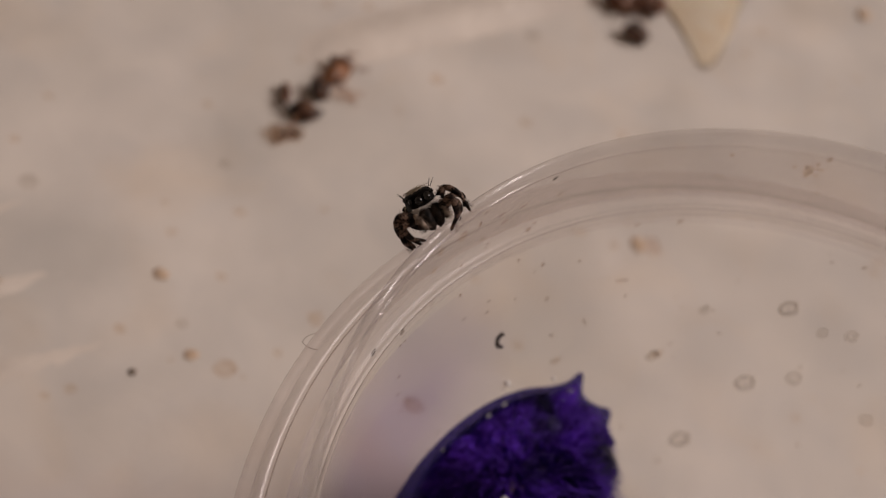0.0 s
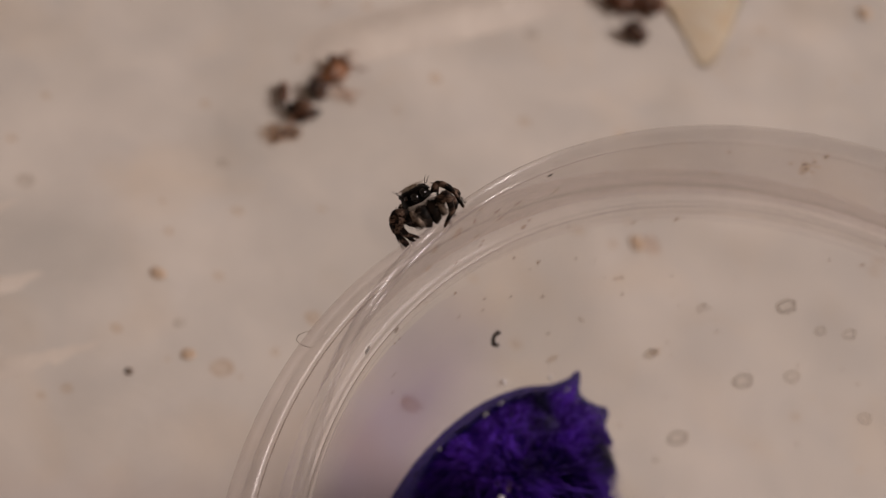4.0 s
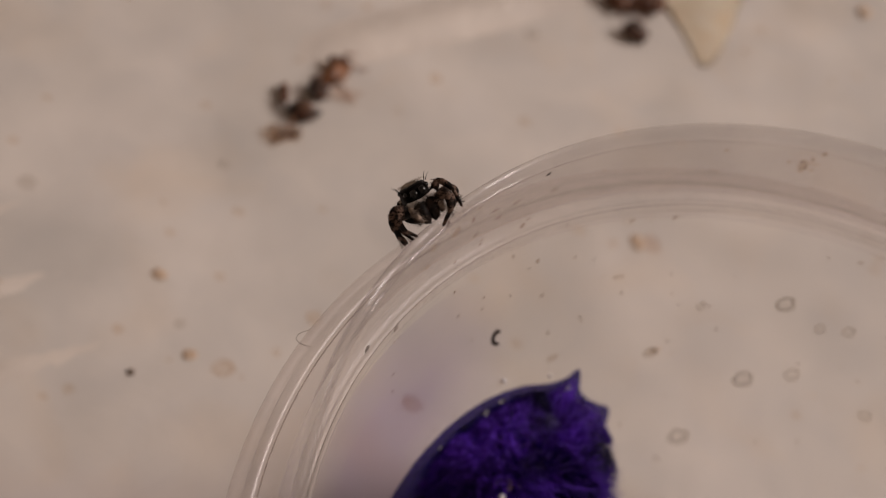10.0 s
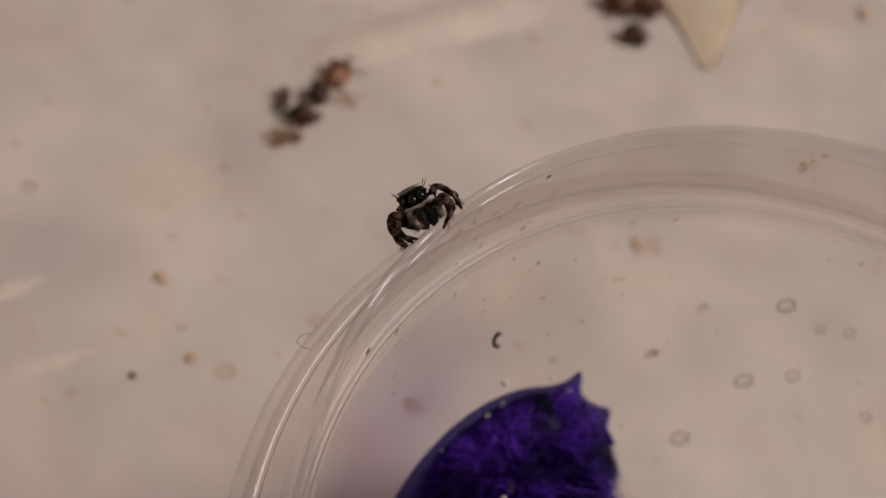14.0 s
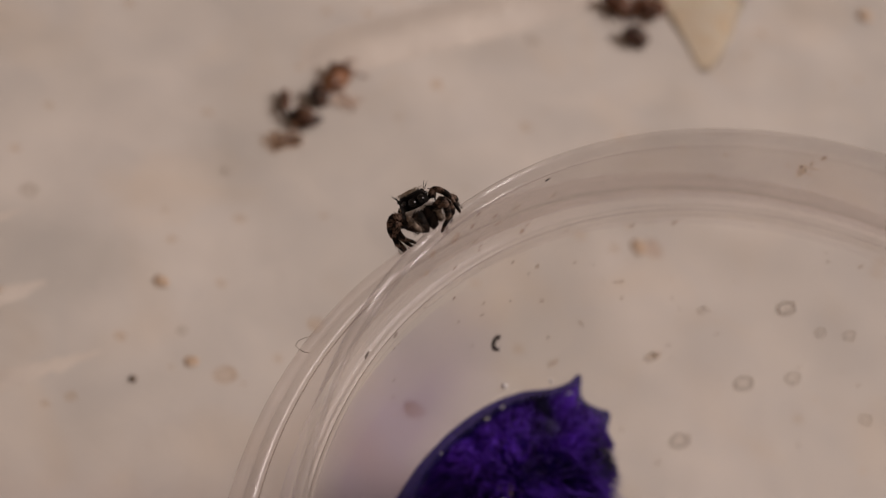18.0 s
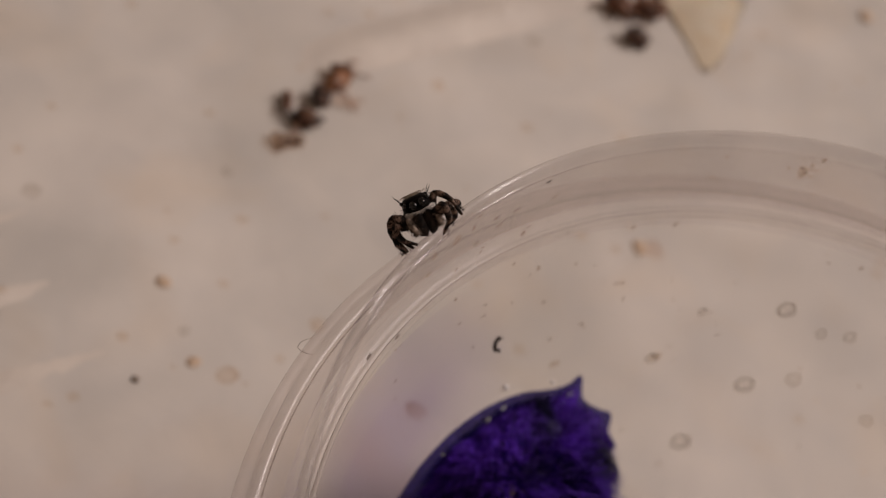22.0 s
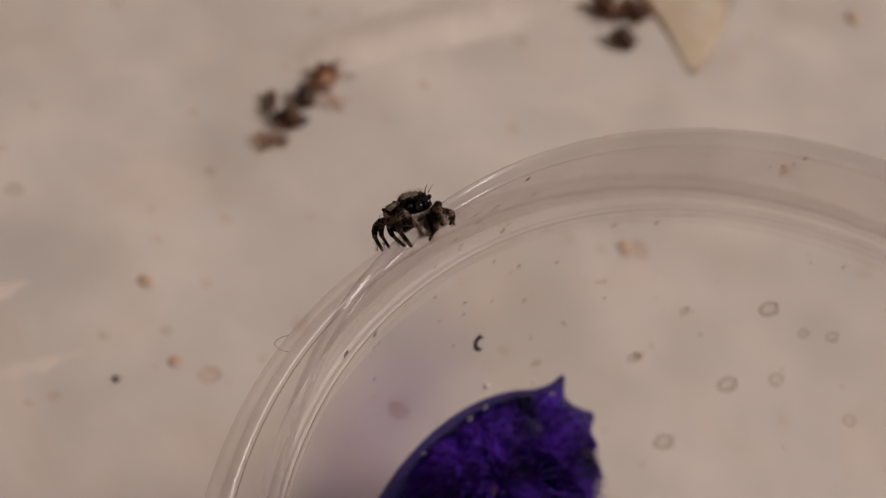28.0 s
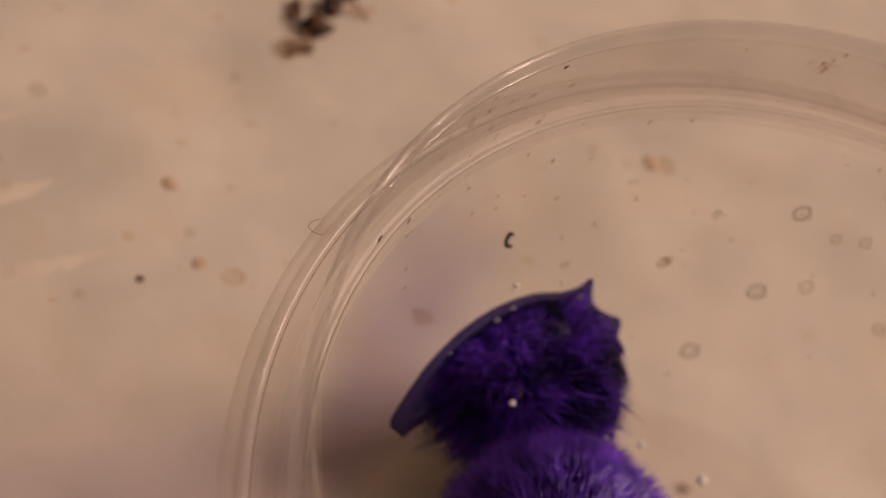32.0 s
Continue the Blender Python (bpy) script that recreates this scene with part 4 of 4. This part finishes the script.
        part("dark_mark", bm, M_BLACK, abd, "black mark on the abdomen")
    for x, y, z, rx, ry in ((0.18, -2.95, -0.16, 0.13, 0.16), (-0.12, -3.28, -0.6, 0.14, 0.08)):
        bm = bmesh.new()
        ball(bm, (x, y, z), (rx, ry, 0.1), None, 14, 8, 0.4, y)
        part("white_mark", bm, M_WHITE, abd, "white hair spot on the abdomen")
    bm = bmesh.new()
    ball(bm, (0, 0.0, -0.85), (0.74, 0.95, 0.36), None, 20, 12, 0.1, 2.0)
    part("breast_plate", bm, M_BLACK, s)
    bm = bmesh.new()
    tube(bm, [(0, -0.75, -0.35), (0, -1.35, -0.75)], [0.34, 0.3], 10)
    part("waist", bm, M_BLACK, s)
    legs = []
    for i in range(8):
        k, fe, lo = (1.28, 1.1, 1.06, 1.12)[i % 4], FEMUR[i % 4], LOWER[i % 4]
        bm = bmesh.new()
        tube(bm, [(-0.12, 0, 0), (0.18 * fe, 0, 0.03), (0.5 * fe, 0, 0.07), (0.8 * fe, 0, 0.05), (fe, 0, 0), (fe + 0.1, 0, -0.05)], [0.15 * k, 0.22 * k, 0.26 * k, 0.23 * k, 0.19 * k, 0.08 * k], 12)
        bristles(bm, lambda p: (Vector((p.uniform(0.1, fe), p.gauss(0, 0.1), 0.22 * k)), Vector((0, p.gauss(0, 0.9), 1))), 70, 0.3, rng, 0.011)
        leg = part("leg", bm, M_LEG, s)
        # knee, shin and, past a bend, the foot
        bm = bmesh.new()
        tube(bm, [(-0.06, 0, -0.02), (0.12 * lo, 0, 0.08 * lo), (0.3 * lo, 0, 0.135 * lo), (0.48 * lo, 0, 0.15 * lo), (0.58 * lo, 0, 0.125 * lo), (0.78 * lo, 0, 0.062 * lo), (0.95 * lo, 0, 0.01 * lo), (lo, 0, -0.01)],
             [0.14 * k, 0.19 * k, 0.18 * k, 0.15 * k, 0.105 * k, 0.1 * k, 0.1, 0.045], 12)
        bristles(bm, lambda p: (Vector((p.uniform(0.1, 0.95) * lo, p.gauss(0, 0.08), 0.1 * lo)), Vector((0, p.gauss(0, 0.9), 1))), 90, 0.3, rng, 0.011)
        shin = part("lower_leg", bm, M_LEG, leg)
        legs.append((leg, shin))
    return s, legs


spider, LEGS = build_spider()

# the axes in which the spider's turn is given: right, up and towards the viewer as the film shows it
VIEW = Matrix(((0.94, -0.33, 0.0), (0.26, 0.73, -0.63), (0.21, 0.59, 0.78)))
# seconds, place in millimetres, forward and up in those axes
BODY = [
    (0.0, -32.54, 12.85, 46.20, (0.28, -0.06, 0.95), (-0.5, 0.86, 0.1)),
    (2.0, -32.44, 12.85, 46.20, (0.28, -0.06, 0.95), (-0.5, 0.86, 0.1)),
    (3.5, -32.35, 12.89, 46.20, (0.28, -0.06, 0.95), (-0.5, 0.86, 0.1)),
    (6.0, -32.41, 12.86, 46.20, (0.3, -0.06, 0.95), (-0.5, 0.86, 0.1)),
    (10.0, -32.39, 13.09, 46.20, (0.3, -0.06, 0.95), (-0.5, 0.86, 0.1)),
    (14.0, -32.41, 12.83, 46.20, (0.28, -0.06, 0.95), (-0.48, 0.87, 0.1)),
    (18.0, -32.30, 12.96, 46.20, (0.26, -0.08, 0.96), (-0.46, 0.88, 0.12)),
    (20.0, -32.21, 12.89, 46.20, (0.16, -0.1, 0.98), (-0.4, 0.9, 0.12)),
    (22.0, -32.26, 12.92, 46.20, (0.16, -0.1, 0.98), (-0.4, 0.9, 0.12)),
    (22.4, -31.95, 13.17, 46.20, (0.25, -0.1, 0.96), (-0.4, 0.9, 0.12)),
    (22.6, -31.71, 13.14, 46.20, (0.35, -0.1, 0.93), (-0.4, 0.9, 0.14)),
    (22.8, -31.51, 13.30, 46.20, (0.42, -0.12, 0.9), (-0.38, 0.9, 0.16)),
    (23.0, -31.26, 13.28, 46.20, (0.5, -0.12, 0.85), (-0.38, 0.9, 0.16)),
    (23.5, -31.12, 13.44, 46.20, (0.54, -0.12, 0.83), (-0.38, 0.9, 0.18)),
    (24.0, -31.08, 13.63, 46.20, (0.6, -0.12, 0.78), (-0.38, 0.9, 0.2)),
    (24.5, -31.02, 13.42, 46.20, (0.64, -0.12, 0.75), (-0.38, 0.9, 0.2)),
    (25.0, -30.90, 13.52, 46.20, (0.64, -0.12, 0.75), (-0.38, 0.9, 0.2)),
    (25.5, -30.89, 13.43, 46.20, (0.64, -0.12, 0.75), (-0.38, 0.9, 0.2)),
    (27.5, -30.92, 13.30, 46.20, (0.62, -0.12, 0.76), (-0.38, 0.9, 0.2)),
    (28.0, -31.00, 13.22, 46.20, (0.58, -0.14, 0.8), (-0.38, 0.9, 0.2)),
    (28.2, -30.80, 12.86, 46.20, (0.32, -0.36, 0.86), (-0.18, 0.88, 0.4)),
    (28.3, -30.76, 12.39, 46.20, (0.3, -0.62, 0.7), (0.06, 0.7, 0.68)),
    (28.4, -30.60, 11.82, 46.10, (0.26, -0.78, 0.54), (0.28, 0.5, 0.8)),
    (28.5, -30.31, 11.31, 46.00, (0.18, -0.9, 0.38), (0.4, 0.36, 0.84)),
    (28.6, -30.17, 10.25, 45.60, (0.04, -0.95, 0.25), (0.45, 0.22, 0.86)),
    (28.7, -30.39, 9.37, 45.20, (-0.12, -0.98, 0.1), (0.5, 0.06, 0.86)),
    (28.8, -30.08, 7.91, 44.80, (-0.25, -0.96, 0.0), (0.6, 0, 0.8)),
    (28.9, -29.95, 6.70, 44.60, (-0.34, -0.93, 0), (0.66, 0, 0.75)),
    (29.0, -30.10, 5.81, 44.60, (-0.4, -0.91, 0), (0.62, 0.05, 0.78)),
    (29.1, -30.72, 5.48, 45.00, (-0.46, -0.86, 0.05), (0.55, 0.1, 0.82)),
    (29.2, -31.17, 4.95, 45.30, (-0.52, -0.82, 0.05), (0.5, 0.15, 0.84)),
    (29.4, -31.77, 4.62, 45.60, (-0.58, -0.78, 0.1), (0.42, 0.2, 0.86)),
    (29.6, -31.70, 4.21, 45.60, (-0.5, -0.82, 0.1), (0.42, 0.2, 0.86)),
    (29.8, -31.33, 3.92, 45.60, (-0.35, -0.92, 0.05), (0.48, 0.12, 0.86)),
    (30.0, -30.84, 3.64, 45.54, (-0.2, -0.96, 0.05), (0.58, 0.10, 0.79)),
    (30.2, -30.16, 3.37, 45.48, (-0.1, -0.98, 0.0), (0.68, 0.10, 0.72)),
    (30.4, -30.23, 3.14, 45.50, (-0.06, -0.98, 0.0), (0.69, 0.10, 0.72)),
    (30.6, -30.45, 3.04, 45.53, (-0.06, -0.98, 0.05), (0.70, 0.10, 0.71)),
    (30.8, -30.46, 1.66, 45.45, (-0.08, -0.98, 0.05), (0.73, 0.10, 0.70)),
    (30.9, -30.26, 0.44, 45.37, (-0.1, -0.98, 0), (0.77, 0.05, 0.68)),
    (31.0, -30.15, -0.53, 45.38, (-0.12, -0.98, 0), (0.78, 0.05, 0.67)),
    (31.1, -31.10, -0.89, 45.49, (-0.3, -0.92, 0), (0.58, 0.10, 0.78)),
    (31.2, -32.01, -1.25, 45.50, (-0.45, -0.86, 0.05), (0.4, 0.15, 0.88)),
    (31.4, -32.22, -2.26, 45.60, (-0.55, -0.8, 0.08), (0.32, 0.2, 0.9)),
    (31.5, -32.00, -3.61, 45.60, (-0.45, -0.87, 0.05), (0.4, 0.15, 0.88)),
    (31.6, -31.59, -5.26, 45.60, (-0.25, -0.95, 0.0), (0.5, 0.05, 0.86)),
    (31.7, -31.02, -8.37, 45.40, (-0.0, -1, 0), (0.5, 0, 0.86)),
    (31.8, -29.73, -11.84, 45.20, (0.16, -0.98, 0), (0.5, 0, 0.86)),
    (31.9, -28.83, -15.45, 45.20, (0.16, -0.98, 0), (0.5, 0, 0.86)),
    (32.0, -27.76, -18.91, 45.20, (0.16, -0.98, 0), (0.5, 0, 0.86)),
]
# footholds on the rim while it sits, and which way each knee bends: sideways, ahead, up
FEET_A = [(-30.20, 12.44, 45.22), (-29.48, 13.19, 46.69), (-29.92, 15.06, 44.75), (-30.13, 13.83, 44.49), (-31.95, 11.18, 43.92), (-31.50, 11.45, 44.59), (-31.69, 11.31, 44.31), (-32.03, 11.31, 43.53)]
KNEES_A = ((-0.78, 1.26, 0.60), (-0.86, 0.29, 1.13), (-1.44, 0.34, 0.28), (-1.24, 1.23, 0.11), (1.30, 0.15, 0.92), (1.20, 0.69, 0.43), (1.18, 0.70, 0.61), (1.34, 1.11, 0.22))
FEET_B = [(-29.49, 12.14, 44.97), (-28.60, 14.02, 44.84), (-29.37, 14.14, 44.59), (-28.81, 15.01, 44.05), (-30.38, 11.50, 44.57), (-30.83, 11.66, 44.18), (-31.75, 11.99, 43.12), (-31.96, 10.18, 44.90)]
KNEES_B = ((-0.03, 1.32, 0.91), (-0.24, 1.35, 0.46), (-0.13, 1.39, 0.55), (-0.88, 1.51, 0.09), (0.97, 0.07, 1.27), (1.15, -0.44, 0.76), (1.11, -0.90, 0.45), (1.35, -1.04, 0.41))
# while it walks: seconds, then foot and bend of the knee of each leg in its own space
GAIT = [
    (28.2, ((-0.62, 0.46, -2.50), (-0.59, 1.36, 0.59)),
     ((-1.01, 0.23, -1.92), (-0.73, 0.84, 0.93)),
     ((-2.20, -0.90, -1.20), (-1.10, -0.30, 1.30)),
     ((-1.50, -2.20, -1.20), (-0.67, -0.61, 1.30)),
     ((1.18, -0.17, -2.15), (1.03, 0.78, 0.94)),
     ((1.35, 0.12, -1.98), (0.91, 0.64, 0.93)),
     ((1.87, -1.08, -2.28), (1.27, -0.37, 0.71)),
     ((2.88, 0.80, -1.21), (1.51, -0.58, 0.65))),
    (28.5, ((0.95, 3.18, -1.33), (-0.45, 1.19, 0.97)),
     ((0.64, 1.34, -1.22), (-0.43, 0.95, 1.00)),
     ((-2.27, -2.15, -1.72), (-0.47, -1.15, 0.85)),
     ((-2.86, -2.38, -1.51), (-0.80, -1.16, 1.04)),
     ((1.25, 1.48, -2.38), (1.28, -0.24, 0.93)),
     ((2.18, 1.10, -1.85), (1.02, -1.02, 0.05)),
     ((1.36, 0.08, -2.22), (0.84, -1.22, 0.25)),
     ((0.49, -1.82, -2.31), (1.13, -1.20, 0.59))),
    (28.7, ((1.55, 2.82, -0.90), (-0.23, 1.15, 1.09)),
     ((-1.88, 1.06, -1.08), (-0.36, -0.50, 1.31)),
     ((-3.09, -2.04, -1.62), (-0.86, -1.07, 0.60)),
     ((-2.17, -1.73, -1.22), (-0.07, -1.07, 1.38)),
     ((0.46, 1.46, -2.05), (1.22, -0.21, 1.01)),
     ((2.15, 1.56, -0.85), (1.14, -0.86, 0.28)),
     ((1.03, -0.50, -3.04), (0.83, -1.22, -0.24)),
     ((-0.59, -2.54, -2.62), (0.34, -1.71, 0.08))),
    (28.9, ((1.93, 2.99, -0.77), (0.52, 0.79, 1.29)),
     ((-0.90, 1.16, -1.47), (0.09, 0.22, 1.43)),
     ((-2.29, -1.51, -1.37), (-0.32, -0.84, 1.20)),
     ((-2.18, -1.09, -1.16), (-0.16, -0.96, 1.45)),
     ((2.74, 2.05, -0.72), (0.99, -0.99, 0.77)),
     ((1.10, 0.21, -2.86), (0.87, -1.15, -0.17)),
     ((0.82, -0.73, -3.39), (0.67, -1.24, -0.52)),
     ((-0.49, -3.20, -2.77), (-0.09, -1.75, 0.07))),
    (29.1, ((0.79, 2.54, -0.06), (-0.51, -0.05, 1.52)),
     ((-0.81, 1.78, -1.71), (-0.16, 0.79, 1.20)),
     ((-2.20, -0.90, -1.20), (-1.10, -0.30, 1.30)),
     ((-1.50, -2.20, -1.20), (-0.67, -0.61, 1.30)),
     ((1.62, 2.58, -1.18), (1.25, -0.83, -0.56)),
     ((1.39, 1.13, -2.35), (1.11, -0.89, -0.26)),
     ((0.75, -1.31, -3.19), (0.51, -1.40, -0.19)),
     ((0.01, -1.90, -3.04), (0.00, -1.75, 0.06))),
    (29.4, ((-2.00, 2.47, -2.63), (-1.56, 0.10, 0.36)),
     ((-3.03, 1.12, -1.41), (-1.18, -0.78, 0.31)),
     ((-1.58, -1.52, -2.79), (-0.82, -1.23, 0.26)),
     ((-1.50, -2.20, -1.20), (-0.67, -0.61, 1.30)),
     ((0.27, 2.63, -0.84), (1.43, -0.10, 0.72)),
     ((0.23, 1.84, 0.26), (1.23, 0.13, 0.76)),
     ((1.15, 0.10, -2.02), (1.17, -0.59, 0.72)),
     ((0.80, -2.18, -3.15), (0.53, -1.67, 0.03))),
    (29.8, ((-1.03, 4.39, -0.40), (-1.11, 1.04, 0.50)),
     ((-0.89, 1.96, -1.88), (-0.82, 0.81, 0.88)),
     ((-1.76, -1.25, -1.44), (-0.15, -0.62, 1.36)),
     ((-1.50, -2.20, -1.20), (-0.67, -0.61, 1.30)),
     ((1.71, 3.10, -0.15), (1.52, -0.29, 0.42)),
     ((0.80, 1.56, -2.34), (1.34, -0.24, -0.50)),
     ((1.50, 0.08, -2.60), (1.38, -0.54, 0.22)),
     ((0.22, -1.40, -3.04), (0.66, -1.61, -0.19))),
    (30.2, ((1.03, 3.98, -0.95), (-0.27, 1.42, 0.69)),
     ((-1.32, 1.14, -1.34), (-0.18, -0.04, 1.44)),
     ((-2.20, -0.90, -1.20), (-1.10, -0.30, 1.30)),
     ((-1.50, -2.20, -1.20), (-0.67, -0.61, 1.30)),
     ((1.99, 2.67, -1.57), (1.21, -0.07, 1.04)),
     ((1.57, 1.24, -2.24), (1.39, -0.23, 0.36)),
     ((1.15, -0.01, -3.42), (1.16, -0.68, -0.66)),
     ((0.44, -1.24, -3.30), (0.77, -1.51, -0.43))),
    (30.6, ((-3.26, 2.38, 1.32), (-1.14, -0.29, 1.08)),
     ((-1.64, 1.28, -1.42), (-0.17, 0.42, 1.38)),
     ((-2.20, -0.90, -1.20), (-1.10, -0.30, 1.30)),
     ((-1.50, -2.20, -1.20), (-0.67, -0.61, 1.30)),
     ((3.27, 3.27, -0.62), (1.07, 0.58, 1.04)),
     ((1.62, 1.12, -2.22), (1.35, -0.32, 0.43)),
     ((1.12, -0.25, -3.34), (1.08, -0.89, -0.55)),
     ((0.40, -1.54, -3.24), (0.68, -1.59, -0.27))),
    (31.0, ((2.56, 2.65, -0.01), (0.52, 0.97, 1.16)),
     ((0.79, 2.19, -1.75), (0.74, 0.88, 0.89)),
     ((-2.20, -0.90, -1.20), (-1.10, -0.30, 1.30)),
     ((-1.50, -2.20, -1.20), (-0.67, -0.61, 1.30)),
     ((0.90, 1.60, -2.02), (1.11, -0.54, 1.02)),
     ((1.64, 0.62, -2.27), (0.30, -1.39, -0.28)),
     ((0.55, -2.16, -3.16), (0.20, -1.48, -0.18)),
     ((-0.38, -2.99, -2.88), (-0.25, -1.73, 0.13))),
    (31.4, ((-1.06, 3.18, -1.84), (-1.21, 0.61, 0.86)),
     ((-2.47, 2.78, 0.29), (-1.05, 0.45, 0.89)),
     ((-2.20, -0.90, -1.20), (-1.10, -0.30, 1.30)),
     ((-1.50, -2.20, -1.20), (-0.67, -0.61, 1.30)),
     ((0.50, 3.57, 0.05), (1.39, 0.56, 0.55)),
     ((0.93, 2.59, 0.16), (1.17, 0.32, 0.79)),
     ((1.41, -0.55, -2.41), (1.07, -0.90, 0.55)),
     ((1.18, -1.45, -3.13), (0.85, -1.53, -0.04))),
    (31.6, ((0.21, 4.18, -0.56), (-0.81, 1.26, 0.57)),
     ((0.79, 2.35, 0.58), (-0.40, 1.34, 0.37)),
     ((-2.20, -0.90, -1.20), (-1.10, -0.30, 1.30)),
     ((-1.50, -2.20, -1.20), (-0.67, -0.61, 1.30)),
     ((1.05, 1.94, -1.51), (0.97, -1.06, 0.70)),
     ((1.26, 1.98, -0.80), (1.23, -0.28, 0.72)),
     ((0.51, -0.51, -2.49), (0.74, -1.30, 0.12)),
     ((-0.12, -1.98, -3.14), (-0.23, -1.73, -0.00))),
    (31.8, ((-1.20, 2.90, -1.20), (-0.43, 0.97, 1.30)),
     ((-2.20, 1.40, -1.20), (-1.10, 0.55, 1.30)),
     ((-2.20, -0.90, -1.20), (-1.10, -0.30, 1.30)),
     ((-1.50, -2.20, -1.20), (-0.67, -0.61, 1.30)),
     ((1.63, 2.20, -1.19), (0.88, -0.80, 1.07)),
     ((2.07, 1.51, -1.00), (1.01, -0.72, 0.75)),
     ((0.56, -2.14, -3.13), (-0.13, -1.49, -0.13)),
     ((0.26, -3.22, -3.04), (-0.38, -1.71, -0.02))),
]


def body_pose(x, y, z, fwd, up):
    f = (VIEW @ Vector(fwd)).normalized()
    u = VIEW @ Vector(up)
    u = (u - f * u.dot(f)).normalized()
    r = f.cross(u)
    m = Matrix((r, f, u)).transposed().to_4x4()
    m.translation = Vector((x, y, z)) * MM
    return m


def limb(i, foot, up):
    """The two poses of leg i that reaches to foot, in the spider's space, millimetres."""
    hip, fe, lo = Vector((HIPS[i][0] * 0.85, HIPS[i][1], -0.8)), FEMUR[i % 4], LOWER[i % 4]
    d = foot - hip
    ln = min(max(d.length, lo - fe + 0.3), fe + lo - 0.1)
    u = d.normalized()
    pole = (up - u * up.dot(u)).normalized()
    x = (fe ** 2 - lo ** 2 + ln ** 2) / (2 * ln)
    knee = hip + u * x + pole * math.sqrt(max(0.0, fe ** 2 - x * x))
    toe = hip + u * ln

    def bone(a, b):
        e = (b - a).normalized()
        n = (pole - e * pole.dot(e)).normalized() if abs(pole.dot(e)) < 0.98 else (u - e * u.dot(e)).normalized() * -1
        m = Matrix((e, n.cross(e), n)).transposed().to_4x4()
        m.translation = a * MM
        return m
    top, low = bone(hip, knee), bone(knee, toe)
    return top, top.inverted() @ low


def motions():
    rows, limbs = [], [([], []) for _ in HIPS]

    def set_leg(i, t, foot, bend):
        a, b = limb(i, foot, bend)
        limbs[i][0].append((t, a))
        limbs[i][1].append((t, b))
    for t, x, y, z, fwd, up in BODY:
        m = body_pose(x, y, z, fwd, up)
        rows.append((t, m))
        if t > 28.1:
            continue
        # footholds stay where they are while the body leans and turns
        turn = min(1.0, max(0.0, (t - 22.3) / 0.6))
        for i in range(8):
            lift = 0.4 * math.sin(math.pi * turn) * (i % 2)
            foot = Vector(FEET_A[i]).lerp(Vector(FEET_B[i]), turn) + Vector((0, 0, lift))
            set_leg(i, t, (m.inverted() @ (foot * MM)) / MM, Vector(KNEES_A[i]).lerp(Vector(KNEES_B[i]), turn))
    for t, *feet in GAIT:
        for i, (foot, bend) in enumerate(feet):
            set_leg(i, t, Vector(foot), Vector(bend))
    for i in range(8):
        foot, bend = GAIT[-1][i + 1]
        set_leg(i, 32.0, Vector(foot), Vector(bend))
    walk(spider, rows)
    for (leg, shin), (ra, rb) in zip(LEGS, limbs):
        walk(leg, ra)
        walk(shin, rb)


motions()
